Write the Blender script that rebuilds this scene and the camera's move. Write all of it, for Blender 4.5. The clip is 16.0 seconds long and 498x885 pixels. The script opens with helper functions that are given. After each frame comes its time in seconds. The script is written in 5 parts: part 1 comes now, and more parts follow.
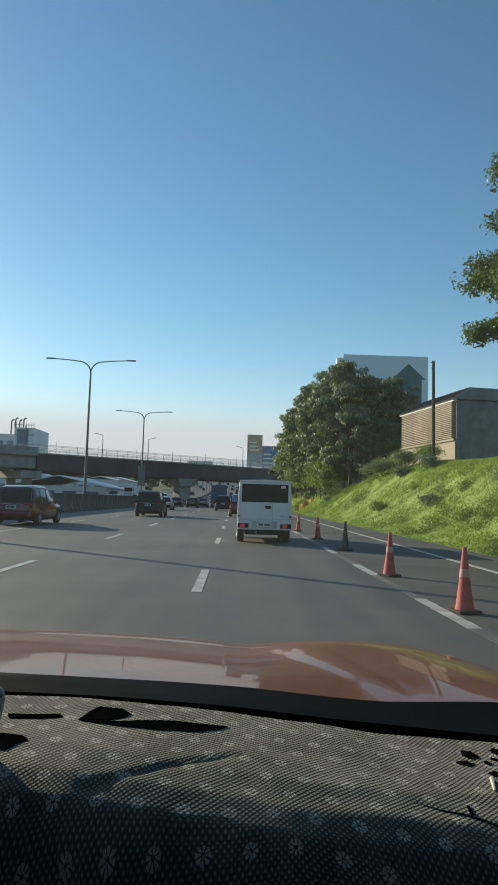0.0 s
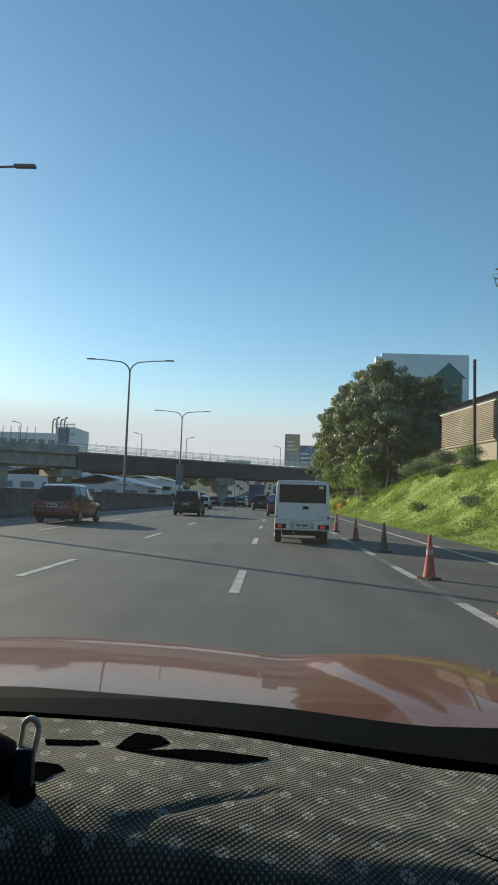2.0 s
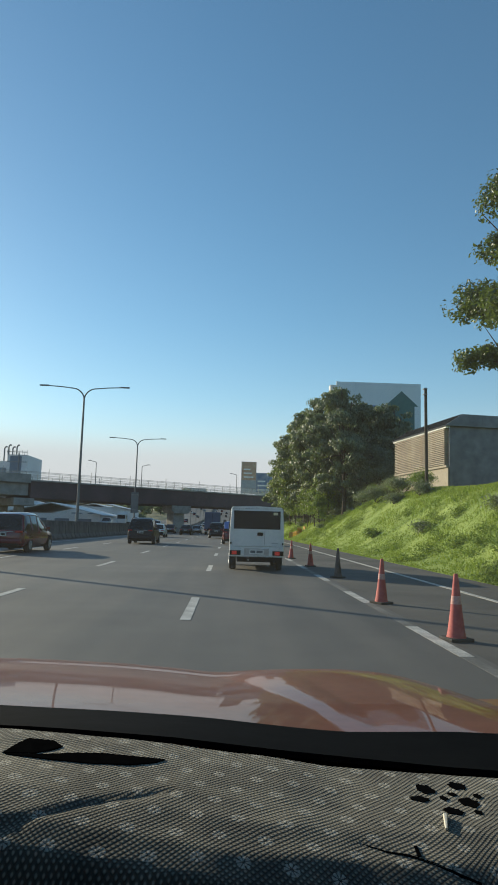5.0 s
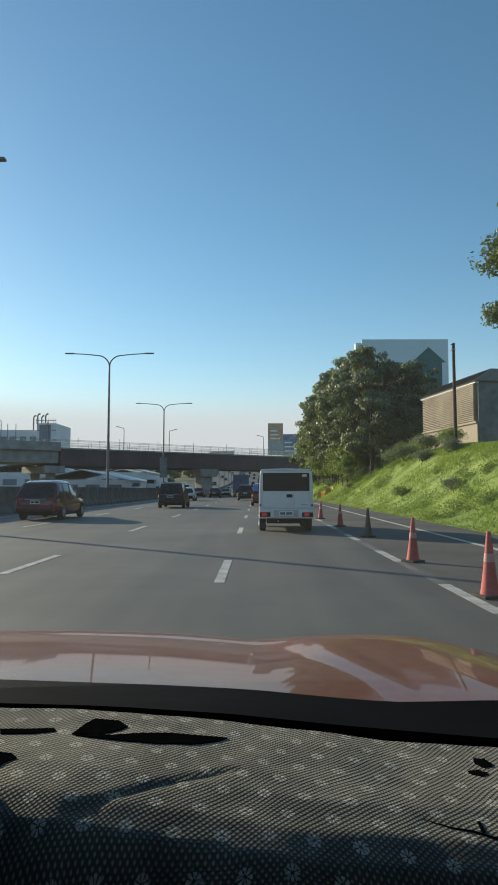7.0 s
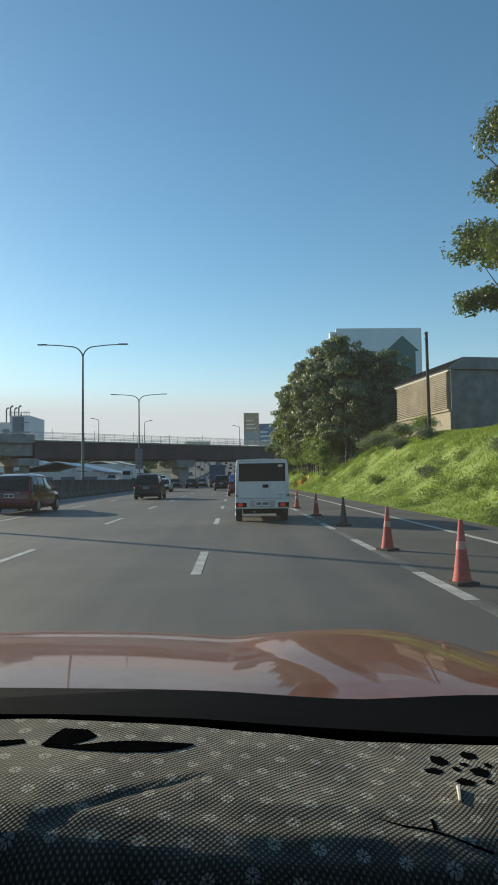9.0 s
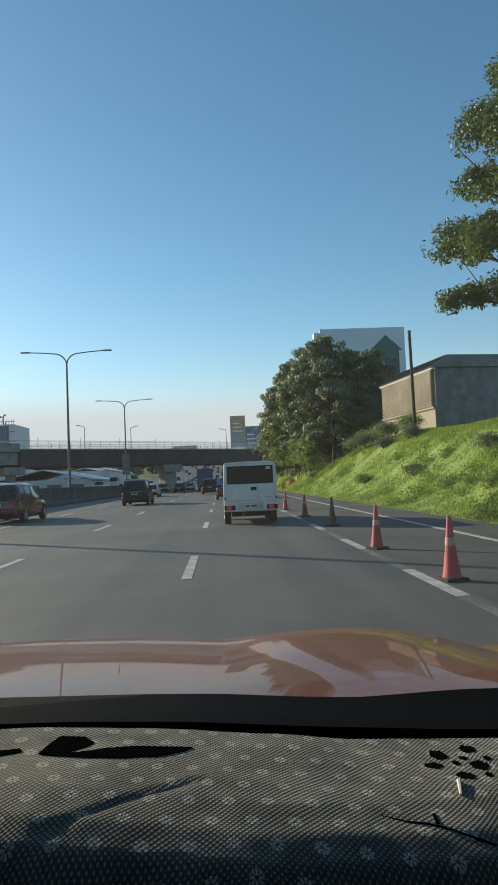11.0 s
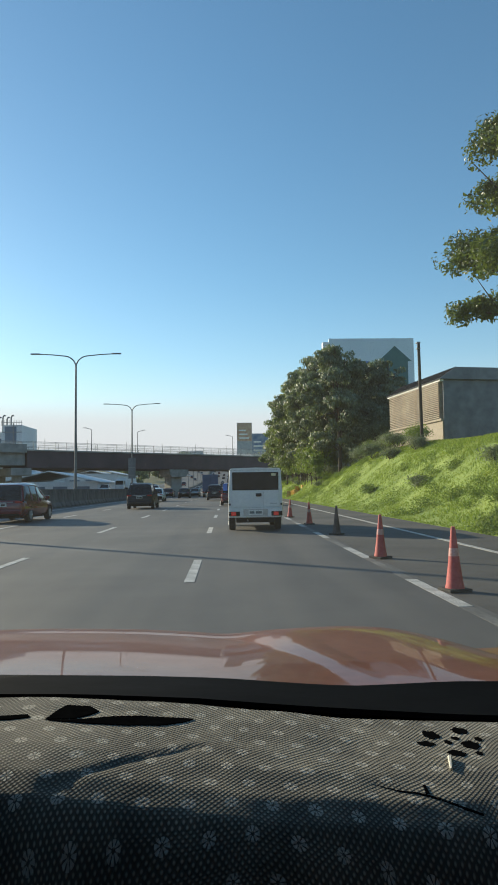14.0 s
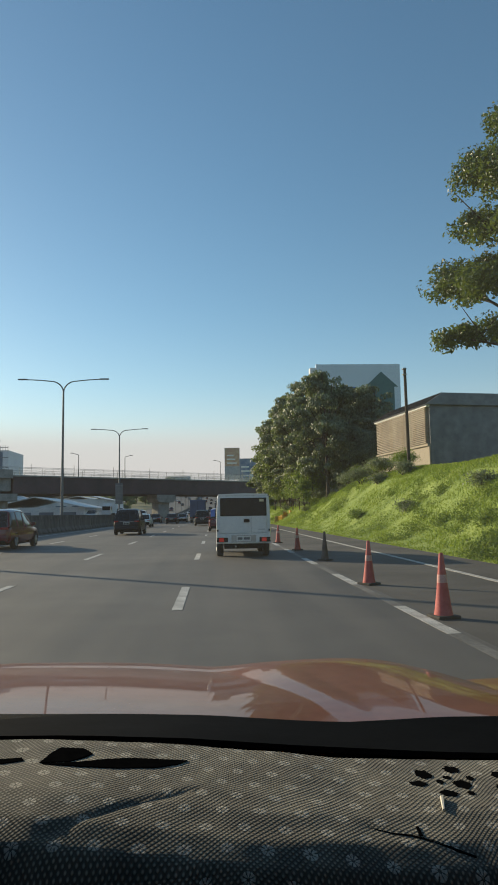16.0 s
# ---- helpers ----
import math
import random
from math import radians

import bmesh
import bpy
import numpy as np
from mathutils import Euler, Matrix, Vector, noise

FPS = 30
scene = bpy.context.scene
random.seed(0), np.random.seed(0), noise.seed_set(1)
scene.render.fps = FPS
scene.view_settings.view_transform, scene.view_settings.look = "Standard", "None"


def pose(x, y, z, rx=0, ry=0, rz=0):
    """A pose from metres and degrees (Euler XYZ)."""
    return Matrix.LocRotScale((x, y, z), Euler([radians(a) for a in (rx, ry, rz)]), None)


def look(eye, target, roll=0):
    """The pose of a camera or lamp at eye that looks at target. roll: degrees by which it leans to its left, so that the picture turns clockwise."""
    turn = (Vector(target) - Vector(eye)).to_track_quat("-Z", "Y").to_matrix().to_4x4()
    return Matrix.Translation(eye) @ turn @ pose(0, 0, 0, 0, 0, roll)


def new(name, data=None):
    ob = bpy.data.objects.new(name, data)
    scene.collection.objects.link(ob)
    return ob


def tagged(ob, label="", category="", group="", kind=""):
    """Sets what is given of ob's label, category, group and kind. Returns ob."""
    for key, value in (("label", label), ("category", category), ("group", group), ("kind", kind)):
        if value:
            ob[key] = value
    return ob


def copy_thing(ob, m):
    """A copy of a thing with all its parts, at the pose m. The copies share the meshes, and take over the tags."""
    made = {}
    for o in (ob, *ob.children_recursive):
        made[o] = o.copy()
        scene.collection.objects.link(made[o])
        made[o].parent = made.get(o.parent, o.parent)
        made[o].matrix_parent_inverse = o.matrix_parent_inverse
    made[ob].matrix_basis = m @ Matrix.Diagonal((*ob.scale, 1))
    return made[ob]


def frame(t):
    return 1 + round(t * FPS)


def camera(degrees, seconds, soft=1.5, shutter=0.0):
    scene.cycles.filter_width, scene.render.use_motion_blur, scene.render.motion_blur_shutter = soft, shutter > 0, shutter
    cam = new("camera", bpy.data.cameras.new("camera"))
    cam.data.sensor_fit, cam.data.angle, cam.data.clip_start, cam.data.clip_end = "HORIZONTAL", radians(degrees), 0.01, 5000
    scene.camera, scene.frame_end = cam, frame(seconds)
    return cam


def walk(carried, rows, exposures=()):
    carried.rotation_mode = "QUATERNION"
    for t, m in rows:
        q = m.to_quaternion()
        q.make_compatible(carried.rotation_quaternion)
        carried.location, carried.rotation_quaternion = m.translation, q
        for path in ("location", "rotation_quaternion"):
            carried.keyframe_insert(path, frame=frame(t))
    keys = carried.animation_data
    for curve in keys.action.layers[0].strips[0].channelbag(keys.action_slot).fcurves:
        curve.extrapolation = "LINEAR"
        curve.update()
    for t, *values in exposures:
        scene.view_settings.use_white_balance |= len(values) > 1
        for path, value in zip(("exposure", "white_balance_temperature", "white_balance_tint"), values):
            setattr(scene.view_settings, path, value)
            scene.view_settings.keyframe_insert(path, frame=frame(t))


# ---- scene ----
# camera: handheld inside the car, which stands a little askew to the road's crossfall
CAR = pose(1.13, -48.0, 0, 0, -0.85, 0.45)
cam = camera(41.0, 16.0, soft=1.8)
ROWS = [
    (0.0, -0.0200, -0.0163, 1.3210, -1.64, 4.93, -0.79),
    (0.5, 0.0092, -0.0053, 1.3200, -2.64, 4.57, -0.55),
    (1.0, 0.0197, -0.0004, 1.3598, -1.20, 4.35, 1.11),
    (1.5, -0.0075, 0.0165, 1.3502, 1.04, 4.35, -0.06),
    (2.0, -0.0245, 0.0082, 1.3501, 1.56, 4.82, -1.16),
    (2.5, -0.0190, -0.0083, 1.3658, 0.61, 5.40, -1.75),
    (3.0, 0.0061, 0.0040, 1.3526, -0.56, 5.66, -1.32),
    (3.2, 0.0262, 0.0129, 1.3473, -0.66, 6.34, -1.07),
    (5.3, 0.0448, 0.0307, 1.2969, -2.63, 7.25, -0.25),
    (5.5, 0.0278, 0.0391, 1.2915, -3.06, 6.81, 0.48),
    (6.0, 0.0242, 0.0271, 1.3283, -1.26, 5.63, 1.37),
    (6.5, 0.0131, 0.0194, 1.3605, -0.03, 4.35, 0.93),
    (7.0, 0.0155, 0.0215, 1.3361, 0.27, 3.98, 0.80),
    (7.5, 0.0319, 0.0145, 1.3487, -0.13, 3.61, 1.52),
    (8.0, 0.0345, 0.0085, 1.3611, -0.43, 3.65, 2.51),
    (8.2, 0.0367, 0.0062, 1.3650, -0.62, 3.36, 2.28),
    (10.3, 0.0263, -0.0073, 1.3573, -2.95, 2.94, 1.97),
    (10.5, 0.0285, 0.0001, 1.3367, -2.54, 3.17, 2.60),
    (11.0, 0.0284, 0.0012, 1.3613, -2.79, 3.25, 3.25),
    (11.5, 0.0388, 0.0210, 1.3378, -3.02, 2.82, 3.87),
    (12.0, 0.0416, 0.0064, 1.3477, -3.01, 3.24, 3.87),
    (12.5, 0.0349, -0.0031, 1.3506, -3.32, 3.60, 3.07),
    (13.0, 0.0521, -0.0076, 1.3509, -3.57, 3.57, 2.93),
    (13.5, 0.0470, 0.0037, 1.3326, -3.23, 3.58, 3.10),
    (14.0, 0.0249, -0.0297, 1.3302, -2.34, 3.89, 1.62),
    (14.5, 0.0240, -0.0517, 1.3487, -1.94, 4.21, 1.94),
    (15.0, 0.0265, -0.0368, 1.3400, -2.60, 4.69, 1.84),
    (15.5, 0.0327, -0.0242, 1.3390, -3.39, 5.56, 2.00),
    (16.0, 0.0171, -0.0496, 1.3511, -3.39, 6.01, 1.77),
]
EXPOSURES = [(0.0, 0.20, 6680, 1), (13.0, 0.22, 6680, 1), (14.0, 0.40, 6700, 2), (15.0, 0.12, 6900, 3), (16.0, 0.15, 7300, 5)]
walk(cam, [(t, CAR @ pose(x, y, z, 90 + pitch, roll, yaw)) for t, x, y, z, yaw, pitch, roll in ROWS], EXPOSURES)

# ---- light: low afternoon sun ahead to the left, clear sky ----
SUN_AZ, SUN_EL = -49.0, 17.0
world = bpy.data.worlds.new("sky")
scene.world = world
world.use_nodes = True
wn = world.node_tree
sky = wn.nodes.new("ShaderNodeTexSky")
sky.sky_type = "NISHITA"
sky.sun_disc = False
sky.sun_elevation, sky.sun_rotation = radians(SUN_EL), radians(SUN_AZ)
sky.air_density, sky.dust_density, sky.ozone_density = 1.0, 0.25, 2.2
hue = wn.nodes.new("ShaderNodeHueSaturation")
hue.inputs["Saturation"].default_value = 1.17
hue.inputs["Hue"].default_value = 0.496
wn.links.new(sky.outputs[0], hue.inputs["Color"])
# pale haze low over the whole horizon
geo = wn.nodes.new("ShaderNodeTexCoord")
sepw = wn.nodes.new("ShaderNodeSeparateXYZ")
wn.links.new(geo.outputs["Generated"], sepw.inputs[0])
hz = wn.nodes.new("ShaderNodeValToRGB")
hz.color_ramp.interpolation = "B_SPLINE"
while len(hz.color_ramp.elements) < 5:
    hz.color_ramp.elements.new(0.5)
for e, (p, v) in zip(hz.color_ramp.elements, ((0.0, 1.0), (0.10, 1.0), (0.135, 0.28), (0.19, 0.06), (0.30, 0.0))):
    e.position, e.color = p, (v, v, v, 1)
wn.links.new(sepw.outputs[2], hz.inputs[0])
mixw = wn.nodes.new("ShaderNodeMix")
mixw.data_type = "RGBA"
mixw.inputs[7].default_value = (4.25, 4.25, 4.72, 1)
wn.links.new(hz.outputs[0], mixw.inputs[0])
wn.links.new(hue.outputs[0], mixw.inputs[6])
wn.links.new(mixw.outputs[2], wn.nodes["Background"].inputs[0])
wn.nodes["Background"].inputs[1].default_value = 0.132
sun = new("sun", bpy.data.lights.new("sun", "SUN"))
sun.data.energy, sun.data.angle, sun.data.color = 4.6, radians(0.6), (1.0, 0.86, 0.66)
az, el = radians(SUN_AZ), radians(SUN_EL)
SUN_FROM = Vector((math.sin(az) * math.cos(el), math.cos(az) * math.cos(el), math.sin(el)))
sun.matrix_basis = look(SUN_FROM * 300, (0, 0, 0))


# ---- materials ----
class Nodes:
    """Short hand for building a node tree."""

    def __init__(self, name):
        self.m = bpy.data.materials.new(name)
        self.m.use_nodes = True
        self.t = self.m.node_tree
        self.b = self.t.nodes["Principled BSDF"]

    def put(self, socket, value):
        if isinstance(value, bpy.types.NodeSocket):
            self.t.links.new(value, socket)
        else:
            socket.default_value = value

    def math(self, op, a, b=0.0, c=0.0):
        n = self.t.nodes.new("ShaderNodeMath")
        n.operation = op
        for s, v in zip(n.inputs, (a, b, c)):
            self.put(s, v)
        return n.outputs[0]

    def coords(self, kind="Object", scale=(1, 1, 1)):
        c = self.t.nodes.new("ShaderNodeTexCoord")
        m = self.t.nodes.new("ShaderNodeMapping")
        m.inputs["Scale"].default_value = scale
        self.t.links.new(c.outputs[kind], m.inputs["Vector"])
        return m.outputs[0]

    def noise(self, vec, scale, detail=4.0, rough=0.55):
        n = self.t.nodes.new("ShaderNodeTexNoise")
        n.inputs["Scale"].default_value, n.inputs["Detail"].default_value = scale, detail
        n.inputs["Roughness"].default_value = rough
        self.t.links.new(vec, n.inputs["Vector"])
        return n.outputs["Fac"]

    def ramp(self, fac, stops):
        n = self.t.nodes.new("ShaderNodeValToRGB")
        while len(n.color_ramp.elements) < len(stops):
            n.color_ramp.elements.new(0.5)
        for e, (p, c) in zip(n.color_ramp.elements, stops):
            e.position, e.color = p, (*c, 1) if len(c) == 3 else c
        self.put(n.inputs[0], fac)
        return n.outputs[0]

    def mix(self, fac, a, b, blend="MIX"):
        n = self.t.nodes.new("ShaderNodeMix")
        n.data_type, n.blend_type = "RGBA", blend
        self.put(n.inputs[0], fac)
        for s, v in ((n.inputs[6], a), (n.inputs[7], b)):
            self.put(s, (*v, 1) if isinstance(v, tuple) and len(v) == 3 else v)
        return n.outputs[2]

    def bump(self, height, strength=0.3, distance=0.01):
        n = self.t.nodes.new("ShaderNodeBump")
        n.inputs["Strength"].default_value, n.inputs["Distance"].default_value = strength, distance
        self.put(n.inputs["Height"], height)
        self.t.links.new(n.outputs[0], self.b.inputs["Normal"])

    def set(self, **kw):
        for k, v in kw.items():
            s = self.b.inputs[k.replace("_", " ")]
            self.put(s, (*v, 1) if isinstance(v, tuple) and len(v) == 3 else v)
        return self.m


def surface(name, c1, c2, rough=0.7, metal=0.0, big=0.6, fine=25.0, bump=0.2, depth=0.004, coat=0.0, spec=0.5):
    """Two tones at two scales, with fine relief."""
    n = Nodes(name)
    v = n.coords()
    f = n.math("ADD", n.math("MULTIPLY", n.noise(v, big), 0.6), n.math("MULTIPLY", n.noise(v, fine), 0.4))
    col = n.ramp(f, [(0.37, c1), (0.63, c2)])
    n.set(Base_Color=col, Roughness=n.math("ADD", rough - 0.08, n.math("MULTIPLY", n.noise(v, big * 3), 0.16)), Metallic=metal, Coat_Weight=coat, Specular_IOR_Level=spec)
    if bump:
        n.bump(n.noise(v, fine * 2), bump, depth)
    return n.m


def leafy(name, c1, c2, c3, trans=0.35, rough=0.44):
    """Leaves, each of its own shade, with light coming through."""
    n = Nodes(name)
    g = n.t.nodes.new("ShaderNodeNewGeometry")
    v = n.coords()
    f = n.math("ADD", n.math("MULTIPLY", g.outputs["Random Per Island"], 0.6), n.math("MULTIPLY", n.noise(v, 0.5, 2), 0.4))
    col = n.ramp(f, [(0.15, c1), (0.5, c2), (0.85, c3)])
    n.set(Base_Color=col, Roughness=rough, Specular_IOR_Level=0.6 if rough < 0.5 else 0.25)
    tr = n.t.nodes.new("ShaderNodeBsdfTranslucent")
    n.t.links.new(n.mix(0.5, col, (0.22, 0.30, 0.03)), tr.inputs[0])
    mx = n.t.nodes.new("ShaderNodeMixShader")
    mx.inputs[0].default_value = trans
    out = n.t.nodes["Material Output"]
    n.t.links.new(n.b.outputs[0], mx.inputs[1])
    n.t.links.new(tr.outputs[0], mx.inputs[2])
    n.t.links.new(mx.outputs[0], out.inputs[0])
    return n.m


def asphalt():
    n = Nodes("asphalt")
    v = n.coords()
    lane = n.noise(n.coords(scale=(1, 0.04, 1)), 0.9, 3)
    f = n.math("ADD", n.math("MULTIPLY", lane, 0.55), n.math("MULTIPLY", n.noise(v, 0.25, 5), 0.45))
    col = n.ramp(f, [(0.36, (0.036, 0.035, 0.032)), (0.5, (0.097, 0.091, 0.083)), (0.64, (0.152, 0.141, 0.127))])
    smudge = n.ramp(n.noise(v, 0.11, 6, 0.65), [(0.36, (0.62, 0.62, 0.63)), (0.53, (1.0, 1.0, 1.0))])
    col = n.mix(0.85, col, smudge, "MULTIPLY")
    grit = n.noise(v, 120, 2)
    col = n.mix(0.35, col, n.ramp(grit, [(0.35, (0.05, 0.05, 0.05)), (0.7, (0.16, 0.155, 0.15))]))
    n.set(Base_Color=col, Roughness=n.math("ADD", 0.62, n.math("MULTIPLY", lane, 0.2)))
    n.bump(grit, 0.35, 0.004)
    return n.m


def cloth():
    """Dark woven dashboard cover with a pale fleck weave and small pale flowers."""
    n = Nodes("dash_cloth")
    c = n.t.nodes.new("ShaderNodeTexCoord")
    sep = n.t.nodes.new("ShaderNodeSeparateXYZ")
    warp = n.t.nodes.new("ShaderNodeVectorMath")
    warp.operation = "ADD"
    nz = n.t.nodes.new("ShaderNodeTexNoise")
    nz.inputs["Scale"].default_value = 6.0
    n.t.links.new(c.outputs["UV"], nz.inputs["Vector"])
    sc = n.t.nodes.new("ShaderNodeVectorMath")
    sc.operation = "SCALE"
    n.t.links.new(nz.outputs["Color"], sc.inputs[0])
    sc.inputs["Scale"].default_value = 0.032
    n.t.links.new(c.outputs["UV"], warp.inputs[0])
    n.t.links.new(sc.outputs[0], warp.inputs[1])
    n.t.links.new(warp.outputs[0], sep.inputs[0])
    x, y = sep.outputs[0], sep.outputs[1]
    u, v = n.math("ADD", x, y), n.math("SUBTRACT", x, y)
    k = math.pi / 0.0066
    dots = n.math("MULTIPLY", n.math("SINE", n.math("MULTIPLY", u, k)), n.math("SINE", n.math("MULTIPLY", v, k)))
    dots = n.math("ABSOLUTE", dots)
    weave = n.ramp(dots, [(0.50, (0, 0, 0)), (1.0, (1, 1, 1))])
    # flowers on a staggered lattice
    px, py = 0.042, 0.034
    row = n.math("FLOOR", n.math("DIVIDE", y, py))
    shift = n.math("MULTIPLY", n.math("MODULO", n.math("ABSOLUTE", row), 2.0), 0.5)
    fx = n.math("SUBTRACT", n.math("FRACT", n.math("ADD", n.math("DIVIDE", x, px), shift)), 0.5)
    fy = n.math("SUBTRACT", n.math("FRACT", n.math("DIVIDE", y, py)), 0.5)
    gx, gy = n.math("MULTIPLY", fx, px), n.math("MULTIPLY", fy, py)
    r = n.math("SQRT", n.math("ADD", n.math("MULTIPLY", gx, gx), n.math("MULTIPLY", gy, gy)))
    th = n.math("ARCTAN2", gy, gx)
    pet = n.math("ADD", 0.5, n.math("MULTIPLY", n.math("COSINE", n.math("MULTIPLY", th, 8.0)), 0.5))
    ring = n.math("MULTIPLY", n.math("LESS_THAN", r, 0.0070), n.math("GREATER_THAN", r, 0.0019))
    flower = n.math("MULTIPLY", ring, n.math("GREATER_THAN", pet, 0.25))
    dust = n.noise(c.outputs["UV"], 9.0, 5)
    base = n.mix(weave, n.ramp(dust, [(0.36, (0.040, 0.036, 0.027)), (0.64, (0.105, 0.094, 0.068))]), n.ramp(dust, [(0.36, (0.17, 0.155, 0.115)), (0.62, (0.43, 0.39, 0.295))]))
    col = n.mix(n.math("MULTIPLY", flower, 0.55), base, (0.58, 0.54, 0.45))
    n.set(Base_Color=col, Roughness=0.85, Specular_IOR_Level=0.25, Sheen_Weight=0.15)
    n.bump(n.math("ADD", dots, flower), 0.6, 0.0012)
    return n.m


M = {}
M["asphalt"] = asphalt()
M["shoulder"] = surface("shoulder_asphalt", (0.044, 0.042, 0.040), (0.105, 0.098, 0.090), 0.8, big=0.4, fine=60)
M["paint"] = surface("road_paint", (0.26, 0.255, 0.24), (0.62, 0.61, 0.58), 0.65, big=2.5, fine=40, bump=0.2)
M["faint_paint"] = surface("faint_road_paint", (0.080, 0.078, 0.074), (0.20, 0.195, 0.185), 0.75, big=1.3, fine=22, bump=0.2)
M["soil"] = surface("grass_ground", (0.17, 0.25, 0.04), (0.31, 0.39, 0.09), 0.9, big=0.35, fine=5, bump=0.8, depth=0.05)
M["field"] = surface("field", (0.05, 0.07, 0.03), (0.12, 0.13, 0.06), 0.95, big=0.02, fine=0.4, bump=0)
M["concrete"] = surface("concrete", (0.20, 0.195, 0.185), (0.36, 0.35, 0.33), 0.85, big=0.7, fine=12, bump=0.25)
M["barrier"] = surface("barrier_concrete", (0.035, 0.035, 0.036), (0.14, 0.137, 0.135), 0.85, big=1.1, fine=7, bump=0.3)
M["maroon"] = surface("maroon_steel", (0.050, 0.032, 0.042), (0.095, 0.058, 0.070), 0.6, big=0.3, fine=6, bump=0.1)
M["grey_steel"] = surface("galvanised", (0.18, 0.185, 0.19), (0.32, 0.325, 0.33), 0.45, 0.6, big=1.2, fine=18, bump=0.05)
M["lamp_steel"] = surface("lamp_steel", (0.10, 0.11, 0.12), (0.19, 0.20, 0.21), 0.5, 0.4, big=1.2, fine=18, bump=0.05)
M["cone"] = surface("cone_orange", (0.40, 0.062, 0.060), (0.55, 0.125, 0.115), 0.7, big=4, fine=30, bump=0.1)
M["cone_dark"] = surface("cone_sooty", (0.05, 0.045, 0.042), (0.13, 0.10, 0.09), 0.8, big=4, fine=30, bump=0.1)
M["cone_band"] = surface("cone_band", (0.48, 0.20, 0.18), (0.66, 0.40, 0.36), 0.6, big=6, fine=40, bump=0.05)
M["rubber"] = surface("rubber", (0.014, 0.014, 0.014), (0.035, 0.034, 0.033), 0.85, big=5, fine=60, bump=0.1)
M["white_paint"] = surface("white_car_paint", (0.66, 0.67, 0.67), (0.80, 0.80, 0.79), 0.3, big=0.8, fine=9, bump=0.0, coat=0.5)
M["black_paint"] = surface("black_car_paint", (0.011, 0.013, 0.020), (0.020, 0.022, 0.032), 0.35, 0.0, big=1, fine=8, bump=0.0, coat=0.0, spec=0.28)
M["red_paint"] = surface("dark_red_paint", (0.105, 0.004, 0.010), (0.145, 0.006, 0.015), 0.22, 0.0, big=1, fine=8, bump=0.0, coat=0.5)
M["silver_paint"] = surface("silver_paint", (0.36, 0.37, 0.39), (0.46, 0.47, 0.49), 0.28, 0.5, big=1, fine=8, bump=0.0, coat=0.7)
M["brown_paint"] = surface("brown_paint", (0.030, 0.017, 0.014), (0.055, 0.028, 0.022), 0.35, 0.0, big=1, fine=8, bump=0.0, coat=0.0, spec=0.3)
M["grey_tarp"] = surface("grey_tarp", (0.07, 0.075, 0.08), (0.13, 0.135, 0.14), 0.75, big=1, fine=8, bump=0.2)
M["blue_paint"] = surface("blue_tarp", (0.05, 0.08, 0.16), (0.08, 0.12, 0.23), 0.6, big=1, fine=8, bump=0.2)
M["bronze"] = surface("bronze_bonnet_paint", (0.185, 0.068, 0.034), (0.240, 0.092, 0.048), 0.45, 0.0, big=2.0, fine=30, bump=0.0, coat=0.5, spec=0.1)
M["glass_dark"] = surface("tinted_glass", (0.008, 0.010, 0.012), (0.018, 0.02, 0.022), 0.3, big=0.7, fine=5, bump=0.0, spec=0.2)
M["car_glass"] = surface("car_glass", (0.008, 0.010, 0.012), (0.018, 0.02, 0.022), 0.1, big=0.7, fine=5, bump=0.0, spec=0.5)
M["plastic"] = surface("black_plastic", (0.007, 0.007, 0.008), (0.014, 0.014, 0.016), 0.8, big=3, fine=80, bump=0.05, depth=0.0005, spec=0.05)
M["band"] = surface("windscreen_foot_band", (0.0035, 0.0035, 0.0042), (0.007, 0.007, 0.008), 0.75, big=3, fine=80, bump=0.05, depth=0.0005, spec=0.02)
# matte black for felt, and for the shade painted into the dashboard slots
M["felt_shade"] = surface("black_felt_shade", (0.003, 0.003, 0.003), (0.006, 0.006, 0.006), 0.95, big=3, fine=80, bump=0.0, spec=0.0)
M["headliner"] = surface("headliner", (0.06, 0.06, 0.06), (0.09, 0.085, 0.08), 0.95, big=3, fine=80, bump=0.1, depth=0.001)
M["cloth"] = cloth()
M["holder"] = surface("teal_plastic", (0.01, 0.03, 0.04), (0.02, 0.05, 0.06), 0.5, big=20, fine=90, bump=0)
M["tail"] = surface("tail_lamp_red", (0.36, 0.016, 0.014), (0.50, 0.03, 0.026), 0.2, big=3, fine=20, bump=0)
lit = Nodes("lit_tail_lamp")
lit.set(Base_Color=(0.36, 0.02, 0.018), Roughness=0.25, Emission_Color=(1.0, 0.06, 0.05), Emission_Strength=0.10)
M["tail_lit"] = lit.m
M["plate"] = surface("number_plate", (0.62, 0.63, 0.62), (0.75, 0.75, 0.73), 0.5, big=3, fine=20, bump=0)
M["rim"] = surface("wheel_rim", (0.35, 0.35, 0.36), (0.5, 0.5, 0.5), 0.35, 0.7, big=3, fine=20, bump=0)
M["cream"] = surface("cream_plastic", (0.62, 0.58, 0.48), (0.75, 0.71, 0.6), 0.5, big=20, fine=90, bump=0.05, depth=0.001)
M["bark"] = surface("bark", (0.035, 0.027, 0.02), (0.11, 0.085, 0.065), 0.9, big=1.5, fine=9, bump=0.7, depth=0.03)
M["leaf"] = leafy("leaf_green", (0.095, 0.120, 0.078), (0.165, 0.200, 0.125), (0.32, 0.36, 0.235), 0.33)
